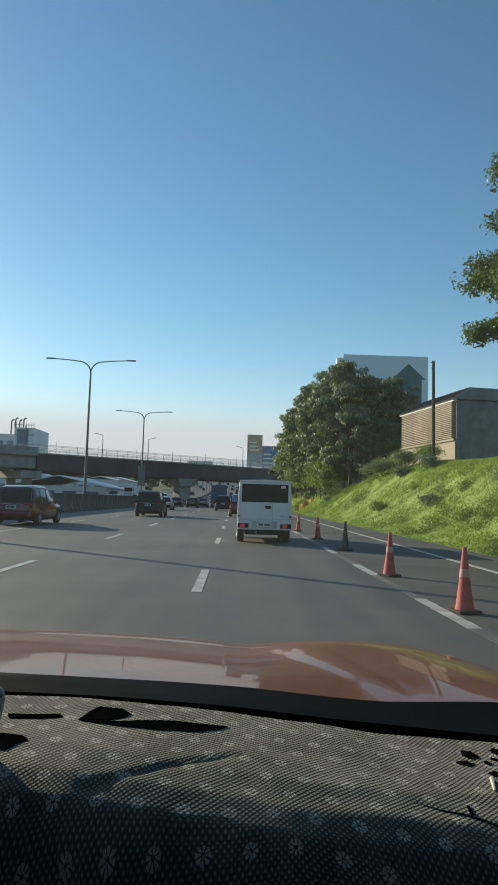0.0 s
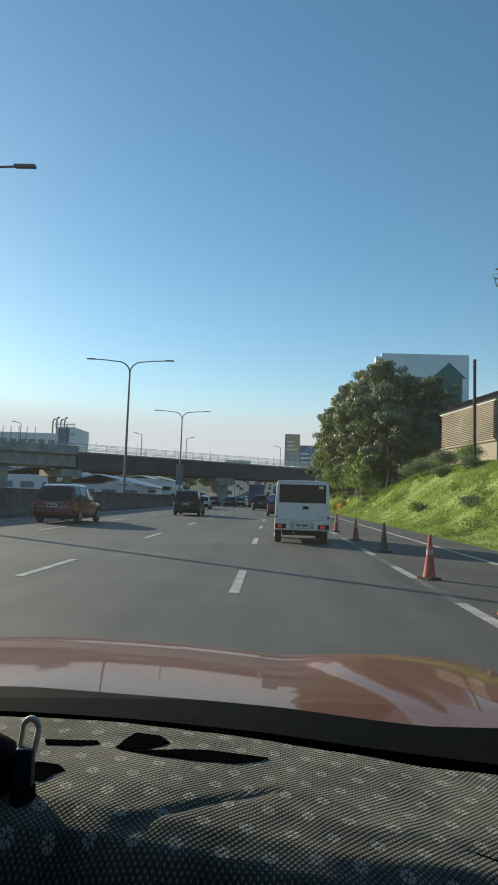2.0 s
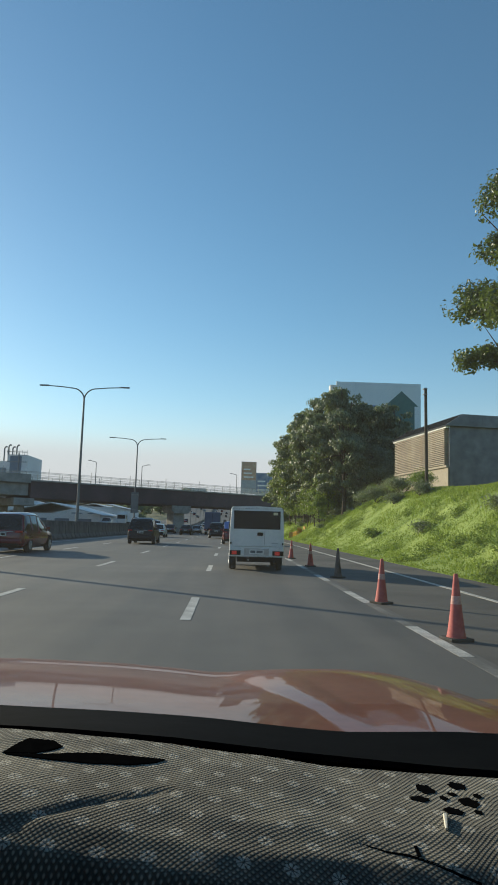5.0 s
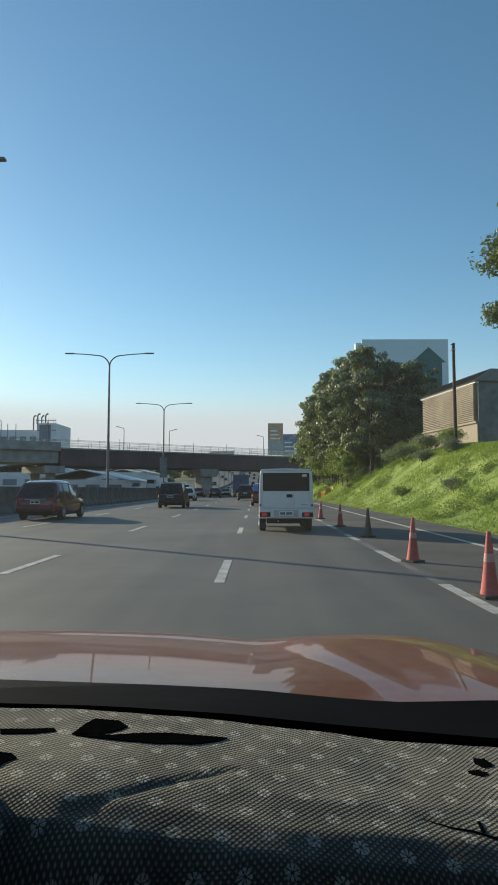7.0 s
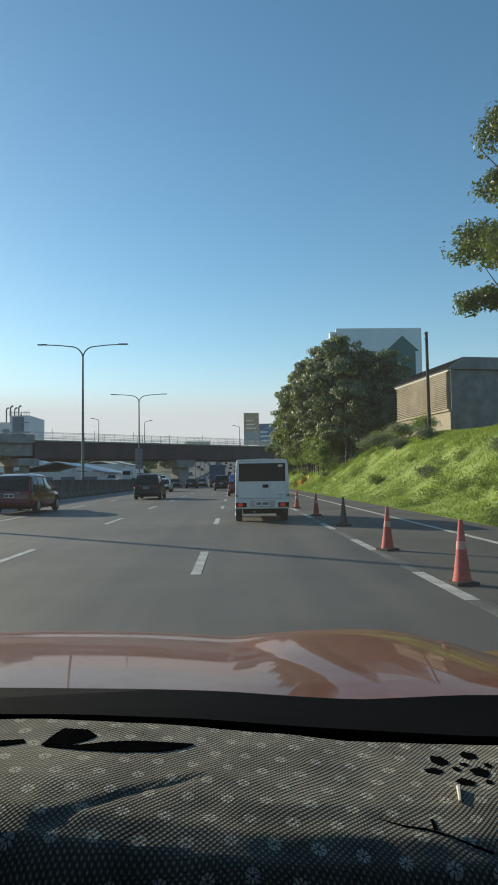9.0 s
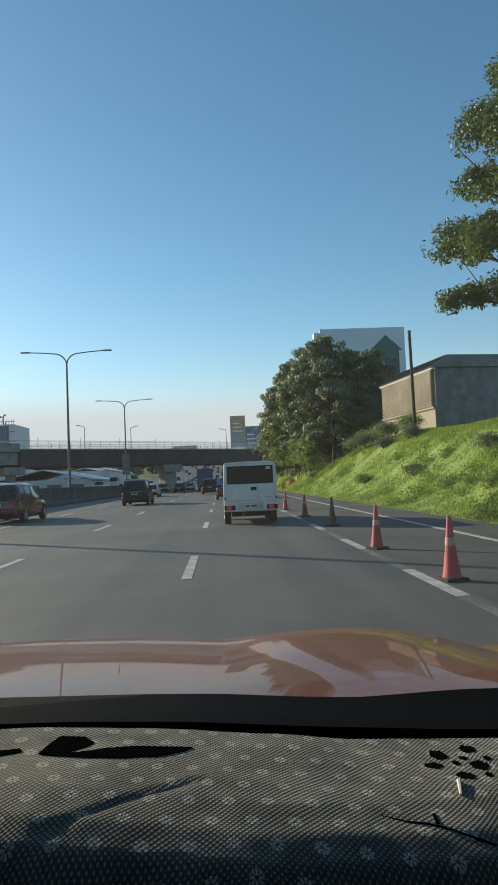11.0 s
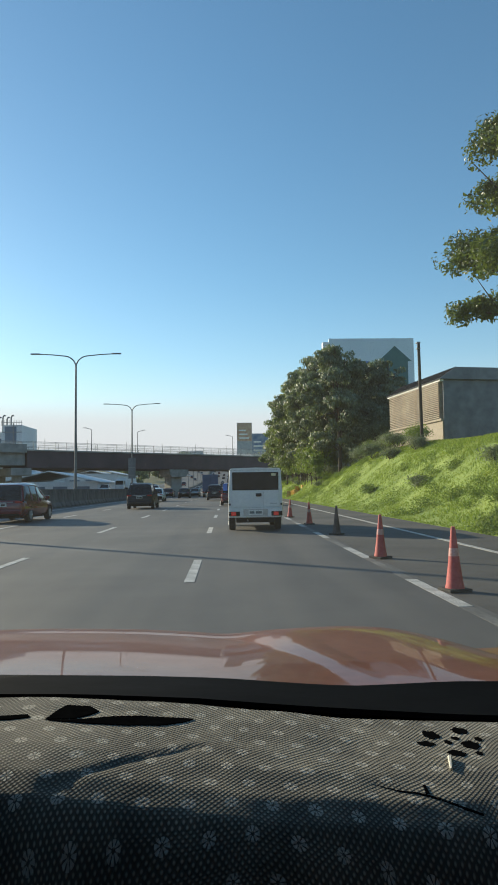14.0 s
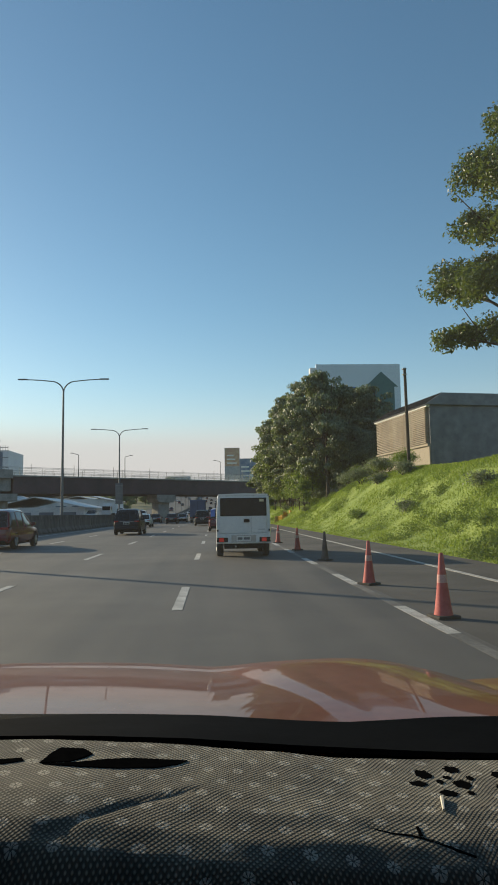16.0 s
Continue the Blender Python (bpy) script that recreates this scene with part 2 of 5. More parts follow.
M["leaf_dark"] = leafy("leaf_dark_green", (0.068, 0.095, 0.064), (0.125, 0.160, 0.100), (0.26, 0.30, 0.195), 0.30)
M["leaf_sun"] = leafy("leaf_fresh_green", (0.085, 0.115, 0.045), (0.15, 0.20, 0.065), (0.25, 0.30, 0.10), 0.4)
M["leaf_light"] = leafy("leaf_light_green", (0.09, 0.15, 0.03), (0.15, 0.23, 0.045), (0.25, 0.32, 0.07), 0.45)
M["leaf_feather"] = leafy("feathery_leaf_green", (0.035, 0.062, 0.03), (0.07, 0.112, 0.042), (0.145, 0.19, 0.065), 0.32)
M["leaf_creep"] = leafy("creeper_green", (0.10, 0.155, 0.035), (0.16, 0.235, 0.05), (0.25, 0.33, 0.08), 0.4, 0.6)
M["grass"] = leafy("grass_blades", (0.165, 0.26, 0.04), (0.265, 0.36, 0.06), (0.42, 0.47, 0.12), 0.4, 0.6)
M["wall_white"] = surface("white_cladding", (0.60, 0.61, 0.62), (0.76, 0.76, 0.75), 0.7, big=0.2, fine=3, bump=0.05)
M["wall_tan"] = surface("tan_wall", (0.30, 0.25, 0.19), (0.42, 0.36, 0.28), 0.85, big=0.3, fine=5, bump=0.2)
M["roof_tin"] = surface("tin_roof", (0.42, 0.44, 0.46), (0.60, 0.61, 0.62), 0.5, 0.3, big=0.2, fine=3, bump=0.05)
M["far_wall"] = surface("far_building", (0.30, 0.33, 0.37), (0.40, 0.43, 0.47), 0.8, big=0.05, fine=0.6, bump=0)
M["far_window"] = surface("far_window", (0.10, 0.14, 0.19), (0.17, 0.22, 0.28), 0.3, big=0.05, fine=0.6, bump=0)
M["green_sign"] = surface("green_sign", (0.01, 0.12, 0.075), (0.015, 0.16, 0.10), 0.45, big=0.6, fine=8, bump=0)
M["sign_white"] = surface("sign_white", (0.7, 0.71, 0.7), (0.82, 0.82, 0.8), 0.45, big=2, fine=8, bump=0)
M["sign_blue"] = surface("sign_blue", (0.02, 0.10, 0.42), (0.03, 0.14, 0.5), 0.45, big=2, fine=8, bump=0)
M["yellow"] = surface("yellow_paint", (0.50, 0.27, 0.04), (0.66, 0.38, 0.07), 0.55, big=2, fine=12, bump=0.1)
M["pale_ad"] = surface("poster_pale_blue", (0.58, 0.68, 0.74), (0.66, 0.75, 0.80), 0.6, big=0.2, fine=3, bump=0)
glass = Nodes("dusty_windscreen")
tp = glass.t.nodes.new("ShaderNodeBsdfTransparent")
tl = glass.t.nodes.new("ShaderNodeBsdfTranslucent")
tl.inputs[0].default_value = (0.8, 0.8, 0.78, 1)
mg = glass.t.nodes.new("ShaderNodeMixShader")
dustf = glass.math("ADD", 0.003, glass.math("MULTIPLY", glass.noise(glass.coords(), 5.0, 5), 0.012))
glass.t.links.new(dustf, mg.inputs[0])
glass.t.links.new(tp.outputs[0], mg.inputs[1])
glass.t.links.new(tl.outputs[0], mg.inputs[2])
glass.t.links.new(mg.outputs[0], glass.t.nodes["Material Output"].inputs[0])
M["windscreen"] = glass.m
M["slat"] = surface("weathered_slat", (0.32, 0.26, 0.20), (0.50, 0.43, 0.34), 0.85, big=0.6, fine=6, bump=0.2)
M["ad_green"] = surface("poster_green", (0.05, 0.13, 0.13), (0.07, 0.17, 0.16), 0.6, big=0.3, fine=3, bump=0)
M["netting"] = surface("green_netting", (0.56, 0.62, 0.57), (0.70, 0.75, 0.70), 0.9, big=0.4, fine=5, bump=0.1)
M["ad_blue"] = surface("poster_blue", (0.06, 0.12, 0.25), (0.3, 0.34, 0.42), 0.6, big=0.3, fine=2, bump=0)
M["ad_yellow"] = surface("poster_yellow", (0.6, 0.45, 0.15), (0.75, 0.68, 0.5), 0.6, big=0.3, fine=2, bump=0)


# ---- building helpers ----
def thing(name, label, category, at=(0, 0, 0), turn=0.0, group="", kind=""):
    ob = new(name)
    ob.empty_display_size = 0.2
    ob.matrix_basis = pose(*at, 0, 0, turn)
    return tagged(ob, label, category, group, kind)


def finish(name, bm, material, smooth=False):
    me = bpy.data.meshes.new(name)
    bmesh.ops.recalc_face_normals(bm, faces=bm.faces)
    bm.to_mesh(me)
    bm.free()
    me.materials.append(material)
    if smooth:
        me.shade_smooth()
        try:
            me.set_sharp_from_angle(angle=radians(38))
        except AttributeError:
            pass
    return me


def part(name, bm, material, parent, label="", smooth=False):
    ob = new(name, finish(name, bm, material, smooth))
    ob.parent = parent
    return tagged(ob, label)


def solo(name, bm, material, label, category, at=(0, 0, 0), turn=0.0, group="", kind="", smooth=False):
    ob = new(name, finish(name, bm, material, smooth))
    ob.matrix_basis = pose(*at, 0, 0, turn)
    return tagged(ob, label, category, group, kind)


def box(bm, lo, hi, bevel=0.0, taper=None):
    vs = [bm.verts.new((x, y, z)) for z in (lo[2], hi[2]) for y in (lo[1], hi[1]) for x in (lo[0], hi[0])]
    fs = [bm.faces.new([vs[i] for i in f]) for f in ((0, 1, 3, 2), (4, 6, 7, 5), (0, 4, 5, 1), (2, 3, 7, 6), (0, 2, 6, 4), (1, 5, 7, 3))]
    if bevel:
        es = {e for f in fs for e in f.edges}
        bmesh.ops.bevel(bm, geom=list(es), offset=bevel, segments=2, affect="EDGES", profile=0.6)
    return bm


def bx(lo, hi, bevel=0.0):
    return box(bmesh.new(), lo, hi, bevel)


def tube(bm, p0, p1, r0, r1=None, seg=10, caps=True):
    p0, p1 = Vector(p0), Vector(p1)
    r1 = r0 if r1 is None else r1
    q = (p1 - p0).to_track_quat("Z", "Y")
    rings = []
    for p, r in ((p0, r0), (p1, r1)):
        rings.append([bm.verts.new(p + q @ Vector((r * math.cos(a), r * math.sin(a), 0))) for a in (2 * math.pi * i / seg for i in range(seg))])
    for i in range(seg):
        bm.faces.new((rings[0][i], rings[0][(i + 1) % seg], rings[1][(i + 1) % seg], rings[1][i]))
    if caps:
        bm.faces.new(rings[0])
        bm.faces.new(rings[1])
    return bm


def pipe(bm, pts, radii, seg=8):
    for a, b, ra, rb in zip(pts, pts[1:], radii, radii[1:]):
        tube(bm, a, b, ra, rb, seg)
    return bm


def sweep(bm, pts, r, seg=10):
    """One connected tube along a bent line."""
    rings = []
    for i, p in enumerate(pts):
        q = (Vector(pts[min(i + 1, len(pts) - 1)]) - Vector(pts[max(i - 1, 0)])).to_track_quat("Z", "Y")
        rings.append([Vector(p) + q @ Vector((r * math.cos(2 * math.pi * k / seg), r * math.sin(2 * math.pi * k / seg), 0)) for k in range(seg)])
    return loft(bm, rings)


def loft(bm, rings, close=True, caps=True):
    vr = [[bm.verts.new(p) for p in ring] for ring in rings]
    n = len(vr[0])
    for a, b in zip(vr, vr[1:]):
        for i in range(n if close else n - 1):
            bm.faces.new((a[i], a[(i + 1) % n], b[(i + 1) % n], b[i]))
    if caps and close:
        bm.faces.new(vr[0])
        bm.faces.new(vr[-1])
    return bm


def lerp(x, xs, ys):
    return float(np.interp(x, xs, ys))


def rise(y):
    """Height of the road: level, then climbing far beyond the flyover."""
    return 0.00009 * max(0.0, y - 100.0) ** 2 if y < 620 else 0.00009 * 520.0 ** 2 + (y - 620) * 0.02


M["ad_faded"] = surface("faded_print", (0.46, 0.22, 0.17), (0.60, 0.48, 0.32), 0.6, big=0.5, fine=3, bump=0)
M["ad_pale"] = surface("pale_print", (0.30, 0.31, 0.34), (0.46, 0.45, 0.46), 0.6, big=0.5, fine=3, bump=0)



# ---- ground and roads ----
EDGE_R = 3.8
GRASS_X = 8.2


def bank(x, y):
    """Height of the verge to the side of the road, above the road."""
    hi = lerp(y, (-400, -99, -79, -60, -30, 0, 10, 20, 30, 60, 82, 106, 170), (0.15, 0.15, 1.0, 2.2, 3.5, 4.4, 4.3, 2.9, 2.3, 2.5, 2.6, 1.0, 0.3))
    if x > GRASS_X:
        s = min(1.0, (x - GRASS_X) / lerp(y, (-70, 2, 16, 30), (7.5, 7.5, 6.0, 4.6)))
        return hi * (3 * s * s - 2 * s * s * s) + 0.10 * math.sin(x * 1.3 + y * 0.31) * s + 0.02
    return 0.0


def ground_height(x, y):
    return rise(y) + (bank(x, y) if x > GRASS_X - 0.01 else 0.0)


def sheet(name, xs, ys, height, material, **tags):
    bm = bmesh.new()
    g = [[bm.verts.new((x, y, height(x, y))) for x in xs] for y in ys]
    for r0, r1 in zip(g, g[1:]):
        for i in range(len(xs) - 1):
            bm.faces.new((r0[i], r0[i + 1], r1[i + 1], r1[i]))
    return solo(name, bm, material, smooth=True, kind="structure", **tags)


ys_far = [-420, -300, -200, -160] + list(range(-140, 181, 4)) + list(range(200, 721, 26)) + [1000, 1600, 3000, 4500]
ys_road = [-400, -200, 0, 60, 100] + list(range(120, 721, 20)) + [900]
sheet("ground", [-3000, -800, -200, -80, -44, -33, -13.0, -12, 3, 8.1], ys_far, lambda x, y: rise(y) + (0.84 if x < -12.6 else -0.06), M["field"],
      label="dry green ground beside and under the motorway", category="ground")
sheet("verge", [8.1, 8.6, 9.1, 9.6, 10.1, 10.7, 11.3, 12, 12.8, 13.8, 16, 20, 30, 60, 200, 800, 3000], ys_far,
      lambda x, y: rise(y) - 0.06 + bank(x, y) + 0.06 * (x > 8.4), M["soil"], label="sunlit grassy bank rising beside the shoulder", category="bank")
road = sheet("road", [-11.9, -8, -4, 0, EDGE_R + 0.1], ys_road, lambda x, y: rise(y), M["asphalt"], label="grey worn asphalt motorway of four lanes", category="road")
sheet("shoulder", [EDGE_R + 0.1, 6, 8.1], ys_road, lambda x, y: rise(y) - 0.002, M["shoulder"], label="dusty asphalt shoulder beside the motorway", category="shoulder")
sheet("opposite_road", [-31.0, -23, -13.2], ys_road, lambda x, y: rise(y) + 0.9, M["asphalt"], label="asphalt carriageway beyond the median barrier", category="road")


def strip_mesh(w, l, material):
    # worn outline, a thin skin of paint
    n = int(l / 0.12)
    rng = random.Random(int(l * 100))
    left = [(-w / 2 + rng.uniform(-0.003, 0.004), -l / 2 + l * i / n) for i in range(n + 1)]
    right = [(w / 2 + rng.uniform(-0.004, 0.003), -l / 2 + l * i / n) for i in range(n + 1)]
    bm = bmesh.new()
    loft(bm, [[(a[0], a[1], 0.0), (b[0], b[1], 0.0), (b[0], b[1], 0.0025), (a[0], a[1], 0.0025)] for a, b in zip(left, right)])
    return finish("lane_dash", bm, material)


dash_me = strip_mesh(0.15, 3.0, M["paint"])
for x0, y0 in ((0.58, 5.1), (-2.87, 6.0), (-7.0, 8.1)):
    for i in range(-14, 26):
        y = y0 + 10.5 * i
        if y > 130:
            continue
        d = new("lane_dash", dash_me)
        d.parent = road
        d.location = (x0, y, rise(y) + 0.003)
short_me = strip_mesh(0.17, 2.2, M["paint"])
for i in range(-13, 12):
    d = new("lane_dash", short_me)
    d.parent = road
    d.location = (3.74, 11.4 + 5.1 * i, 0.003)
for name, x, y0, y1 in (("edge_line", -10.75, -400, 100), ("edge_line", 6.45, -60, 100), ("faint_line", 3.74, -60, 100), ("edge_line", 3.9, -154, -70)):
    faint = name == "faint_line"
    bm = bx((x - 0.07, y0, 0.0005), (x + 0.07, y1, 0.002 if faint else 0.006))
    part(name, bm, M["faint_paint" if faint else "paint"], road)
# gore hatching: by the exit behind, and at the start of the cone line
for y0, n, w0, w1 in ((-176, 13, 5.6, 1.2), (-94, 7, 0.6, 3.4)):
    for i in range(n):
        y, w = y0 + i * 2.3, w0 + (w1 - w0) * i / n
        bm = bmesh.new()
        vs = [bm.verts.new((4.05 + a, y + b, 0.006)) for a, b in ((0, 0), (w, -0.35 * w), (w, 0.45 - 0.35 * w), (0, 0.45))]
        bm.faces.new(vs)
        r = bmesh.ops.extrude_face_region(bm, geom=bm.faces[:])
        bmesh.ops.translate(bm, verts=[e for e in r["geom"] if isinstance(e, bmesh.types.BMVert)], vec=(0, 0, 0.004))
        part("hatch_stripe", bm, M["paint"], road)
# ---- median barrier of concrete units ----
barrier = thing("median_barrier", "long stained grey concrete median barrier", "barrier", (-12.4, 0, 0), kind="structure")
prof = ((-0.36, 0), (-0.36, 0.12), (-0.2, 0.42), (-0.12, 1.45), (0.12, 1.45), (0.2, 0.42), (0.36, 0.12), (0.36, 0))
unit_me = finish("barrier_unit", loft(bmesh.new(), [[(x, y, z) for x, z in prof] for y in (-1.47, -1.44, 1.44, 1.47)]), M["barrier"])
for i in range(-40, 45):
    u = new("barrier_unit", unit_me)
    u.parent = barrier
    u.location = (0.02 * math.sin(i * 2.1), 3.0 * i, 0.0)
    u.rotation_euler = (0, 0, 0.006 * math.sin(i * 1.7))
for a in range(134, 640, 15):
    b = a + 15
    bm = bmesh.new()
    loft(bm, [[(x, y, z * 0.75 + rise(y)) for x, z in prof] for y in (a, b - 0.05)])
    part("barrier_unit", bm, M["barrier"], barrier)


# ---- street lamps on the median ----
def street_lamp():
    ob = thing("street_lamp", "tall slim grey double-armed street lamp on the median", "street lamp", group="motorway lamps")
    bm = bmesh.new()
    tube(bm, (0, 0, 0), (0, 0, 0.5), 0.19, 0.17, 12)
    tube(bm, (0, 0, 0.5), (0, 0, 12.9), 0.135, 0.085, 12)
    part("pole", bm, M["lamp_steel"], ob, smooth=True)
    for s in (-1, 1):
        pts = [(s * 1.15 * (1 - math.cos(a)), 0, 12.65 + 1.08 * math.sin(a)) for a in [math.pi / 2 * i / 9 for i in range(10)]] + [(s * 2.2, 0, 13.84), (s * 3.4, 0, 13.9)]
        arm = part("arm", pipe(bmesh.new(), pts, [0.07 - 0.025 * i / 11 for i in range(12)]), M["lamp_steel"], ob, smooth=True)
        bm = bx((-0.42, -0.12, -0.05), (0.42, 0.12, 0.06), 0.03)
        bmesh.ops.translate(bm, verts=bm.verts, vec=(s * 3.7, 0, 13.91))
        part("lamp_head", bm, M["lamp_steel"], arm)
    return ob


lamp0 = street_lamp()
lamp0.matrix_basis = pose(-12.6, 49.2, -0.05)
for y in (-133, -96.5, -60, -23.5, 13.0):
    copy_thing(lamp0, pose(-12.6, y, -0.05))
for y in (190, 228, 266, 304):
    copy_thing(lamp0, pose(-12.6, y, rise(y) - 0.05))
notice = thing("sign_panel", "dark grey back of a sign panel strapped to a lamp pole", "sign panel", (-12.6, 49.2, 0.2))
panel = part("panel", bx((-0.52, -0.20, 2.75), (0.52, -0.14, 5.75), 0.015), M["lamp_steel"], notice)
for z in (3.1, 4.2, 5.3):
    part("strap", bx((-0.5, -0.15, z), (0.5, 0.14, z + 0.06)), M["grey_steel"], notice)
    part("rib", bx((-0.5, -0.225, z + 0.1), (0.5, -0.2, z + 0.16)), M["grey_steel"], panel)

# ---- skewed flyover across the road ----
fly = thing("flyover", "maroon steel flyover with grey concrete piers and green-netted railing", "bridge", (0, 93, 0), 38.0, kind="structure")
Z0, Z1 = 5.3, 8.45
L0, L1, WID = -42.0, 15.0, 12.0
for i in range(6):
    y = 0.3 + i * (WID - 0.9) / 5
    bm = bmesh.new()
    box(bm, (L0, y - 0.02, Z0 + 0.05), (L1, y + 0.02, Z1 - 0.3))
    box(bm, (L0, y - 0.28, Z0), (L1, y + 0.28, Z0 + 0.05))
    box(bm, (L0, y - 0.28, Z1 - 0.32), (L1, y + 0.28, Z1 - 0.27))
    for k in range(20):
        box(bm, (L0 + 1 + k * 2.9, y - 0.25, Z0 + 0.05), (L0 + 1.03 + k * 2.9, y + 0.25, Z1 - 0.32))
    part("girder", bm, M["maroon"], fly)
part("face_plate", bx((L0, -0.22, Z0 + 0.02), (L1, -0.02, Z1 - 0.05)), M["maroon"], fly, "dark maroon painted fascia plate")
part("deck", bx((L0 - 40, -0.5, Z1 - 0.25), (L1 + 40, WID + 0.2, Z1)), M["concrete"], fly)
for y in (-0.45, WID):
    rail = part("railing", bx((L0 - 30, y, Z1 + 1.33), (L1 + 20, y + 0.06, Z1 + 1.39)), M["grey_steel"], fly, "pale scaffold railing")
    for k in range(54):
        x = L0 - 29 + k * 2.0
        part("rail_post", bx((x, y, Z1), (x + 0.06, y + 0.06, Z1 + 1.38 + 0.6 * (k % 4 == 0))), M["grey_steel"], rail)
    for z in (0.3, 0.75, 1.15):
        part("rail_bar", bx((L0 - 30, y + 0.01, Z1 + z), (L1 + 20, y + 0.05, Z1 + z + 0.05)), M["grey_steel"], rail)
    for k in range(12):
        bm = bmesh.new()
        a0 = L0 - 8 + k * 6.0
        for i in range(30):
            h = 1.25 + 0.3 * random.random() * (i % 5 == 0)
            box(bm, (a0 + i * 0.2, y + 0.07, Z1), (a0 + i * 0.2 + 0.022, y + 0.09, Z1 + h))
        part("bar_panel", bm, M["netting"], rail, "pale panel of close upright bars")
for x, half in ((L0 - 1, 1.2), (L1 - 0.5, 1.3)):
    cap = part("pier_cap", bx((x - half - 0.6, -0.3, Z0 - 1.3), (x + half + 0.6, WID - 0.4, Z0 - 0.02), 0.12), M["concrete"], fly)
    for y in (1.8, WID - 2.4):
        part("pier", tube(bmesh.new(), (x, y, -0.1), (x, y, Z0 - 1.28), 0.85, 0.85, 20), M["concrete"], cap, smooth=True)
cap = part("pier_cap", loft(bmesh.new(), [[(-10.9 + q * 2.2, y, z) for q, z in ((-1, Z0 - 0.9), (-0.75, Z0 - 1.55), (0.75, Z0 - 1.55), (1, Z0 - 0.9), (1, Z0 - 0.02), (-1, Z0 - 0.02))] for y in (-0.2, 3.6)]), M["concrete"], fly)
part("pier", bx((-12.2, 0.6, -0.1), (-9.6, 3.2, Z0 - 1.5), 0.25), M["concrete"], cap)
for a, b in ((L0 - 40, L0 - 0.2), (L1 + 0.1, L1 + 40)):
    part("concrete_span", bx((a, 0.2, Z0 + 0.4), (b, WID - 0.6, Z1 - 0.27), 0.1), M["concrete"], fly, "pale grey concrete approach span")
    part("parapet", bx((a, -0.7, Z1 - 0.6), (b, -0.5, Z1 + 0.9), 0.02), M["concrete"], fly)
for k in range(3):
    x = L0 - 12 - k * 12
    part("pier", bx((x - 0.8, 2, -0.1), (x + 0.8, 9, Z0 + 0.5), 0.1), M["concrete"], fly)


def bridge_lamp(x, y, z, turn):
    ob = thing("bridge_lamp", "slim grey single-armed lamp on the flyover", "street lamp", (x, y, z), turn, group="flyover lamps")
    part("pole", tube(bmesh.new(), (0, 0, 0), (0, 0, 4.0), 0.08, 0.06, 8), M["lamp_steel"], ob)
    part("arm", pipe(bmesh.new(), [(0, 0, 3.95), (-0.12, 0, 4.12), (-1.1, 0, 4.36)], (0.06, 0.05, 0.045)), M["lamp_steel"], ob)
    part("lamp_head", bx((-1.5, -0.12, 4.34), (-0.95, 0.12, 4.44), 0.02), M["lamp_steel"], ob)


turn = Matrix.Rotation(radians(38), 4, "Z")
for s, yy, way in ((-52, 0.6, 0), (-29.6, 0.6, 0), (-19.9, 0.6, 180), (3.6, 0.6, 0), (20, 0.6, 0)):
    p = turn @ Vector((s, yy, 0))
    bridge_lamp(p.x, 93 + p.y, Z1, way)


# ---- vehicles ----
def wheel(parent, x, y, r, w=0.2, side=1):
    wh = part("wheel", loft(bmesh.new(), [[(x + a, y + q * math.cos(t), r + q * math.sin(t)) for t in [2 * math.pi * i / 20 for i in range(20)]]
                                          for a, q in ((-w / 2, r * 0.62), (-w / 2, r * 0.93), (-w / 2 + 0.03, r), (w / 2 - 0.03, r), (w / 2, r * 0.93), (w / 2, r * 0.62))]), M["rubber"], parent, "black rubber tyre", True)
    o = x + side * (w / 2 - 0.03)
    bm = bmesh.new()
    tube(bm, (o, y, r), (o + side * 0.035, y, r), r * 0.62, r * 0.58, 20)
    tube(bm, (o, y, r), (o + side * 0.055, y, r), r * 0.16, r * 0.13, 10)
    for k in range(6):
        a = k * math.pi / 3
        tube(bm, (o + side * 0.035, y + 0.15 * r * math.cos(a), r + 0.15 * r * math.sin(a)), (o + side * 0.04, y + 0.55 * r * math.cos(a), r + 0.55 * r * math.sin(a)), 0.028, 0.02, 6)
    part("rim", bm, M["rim"], wh)


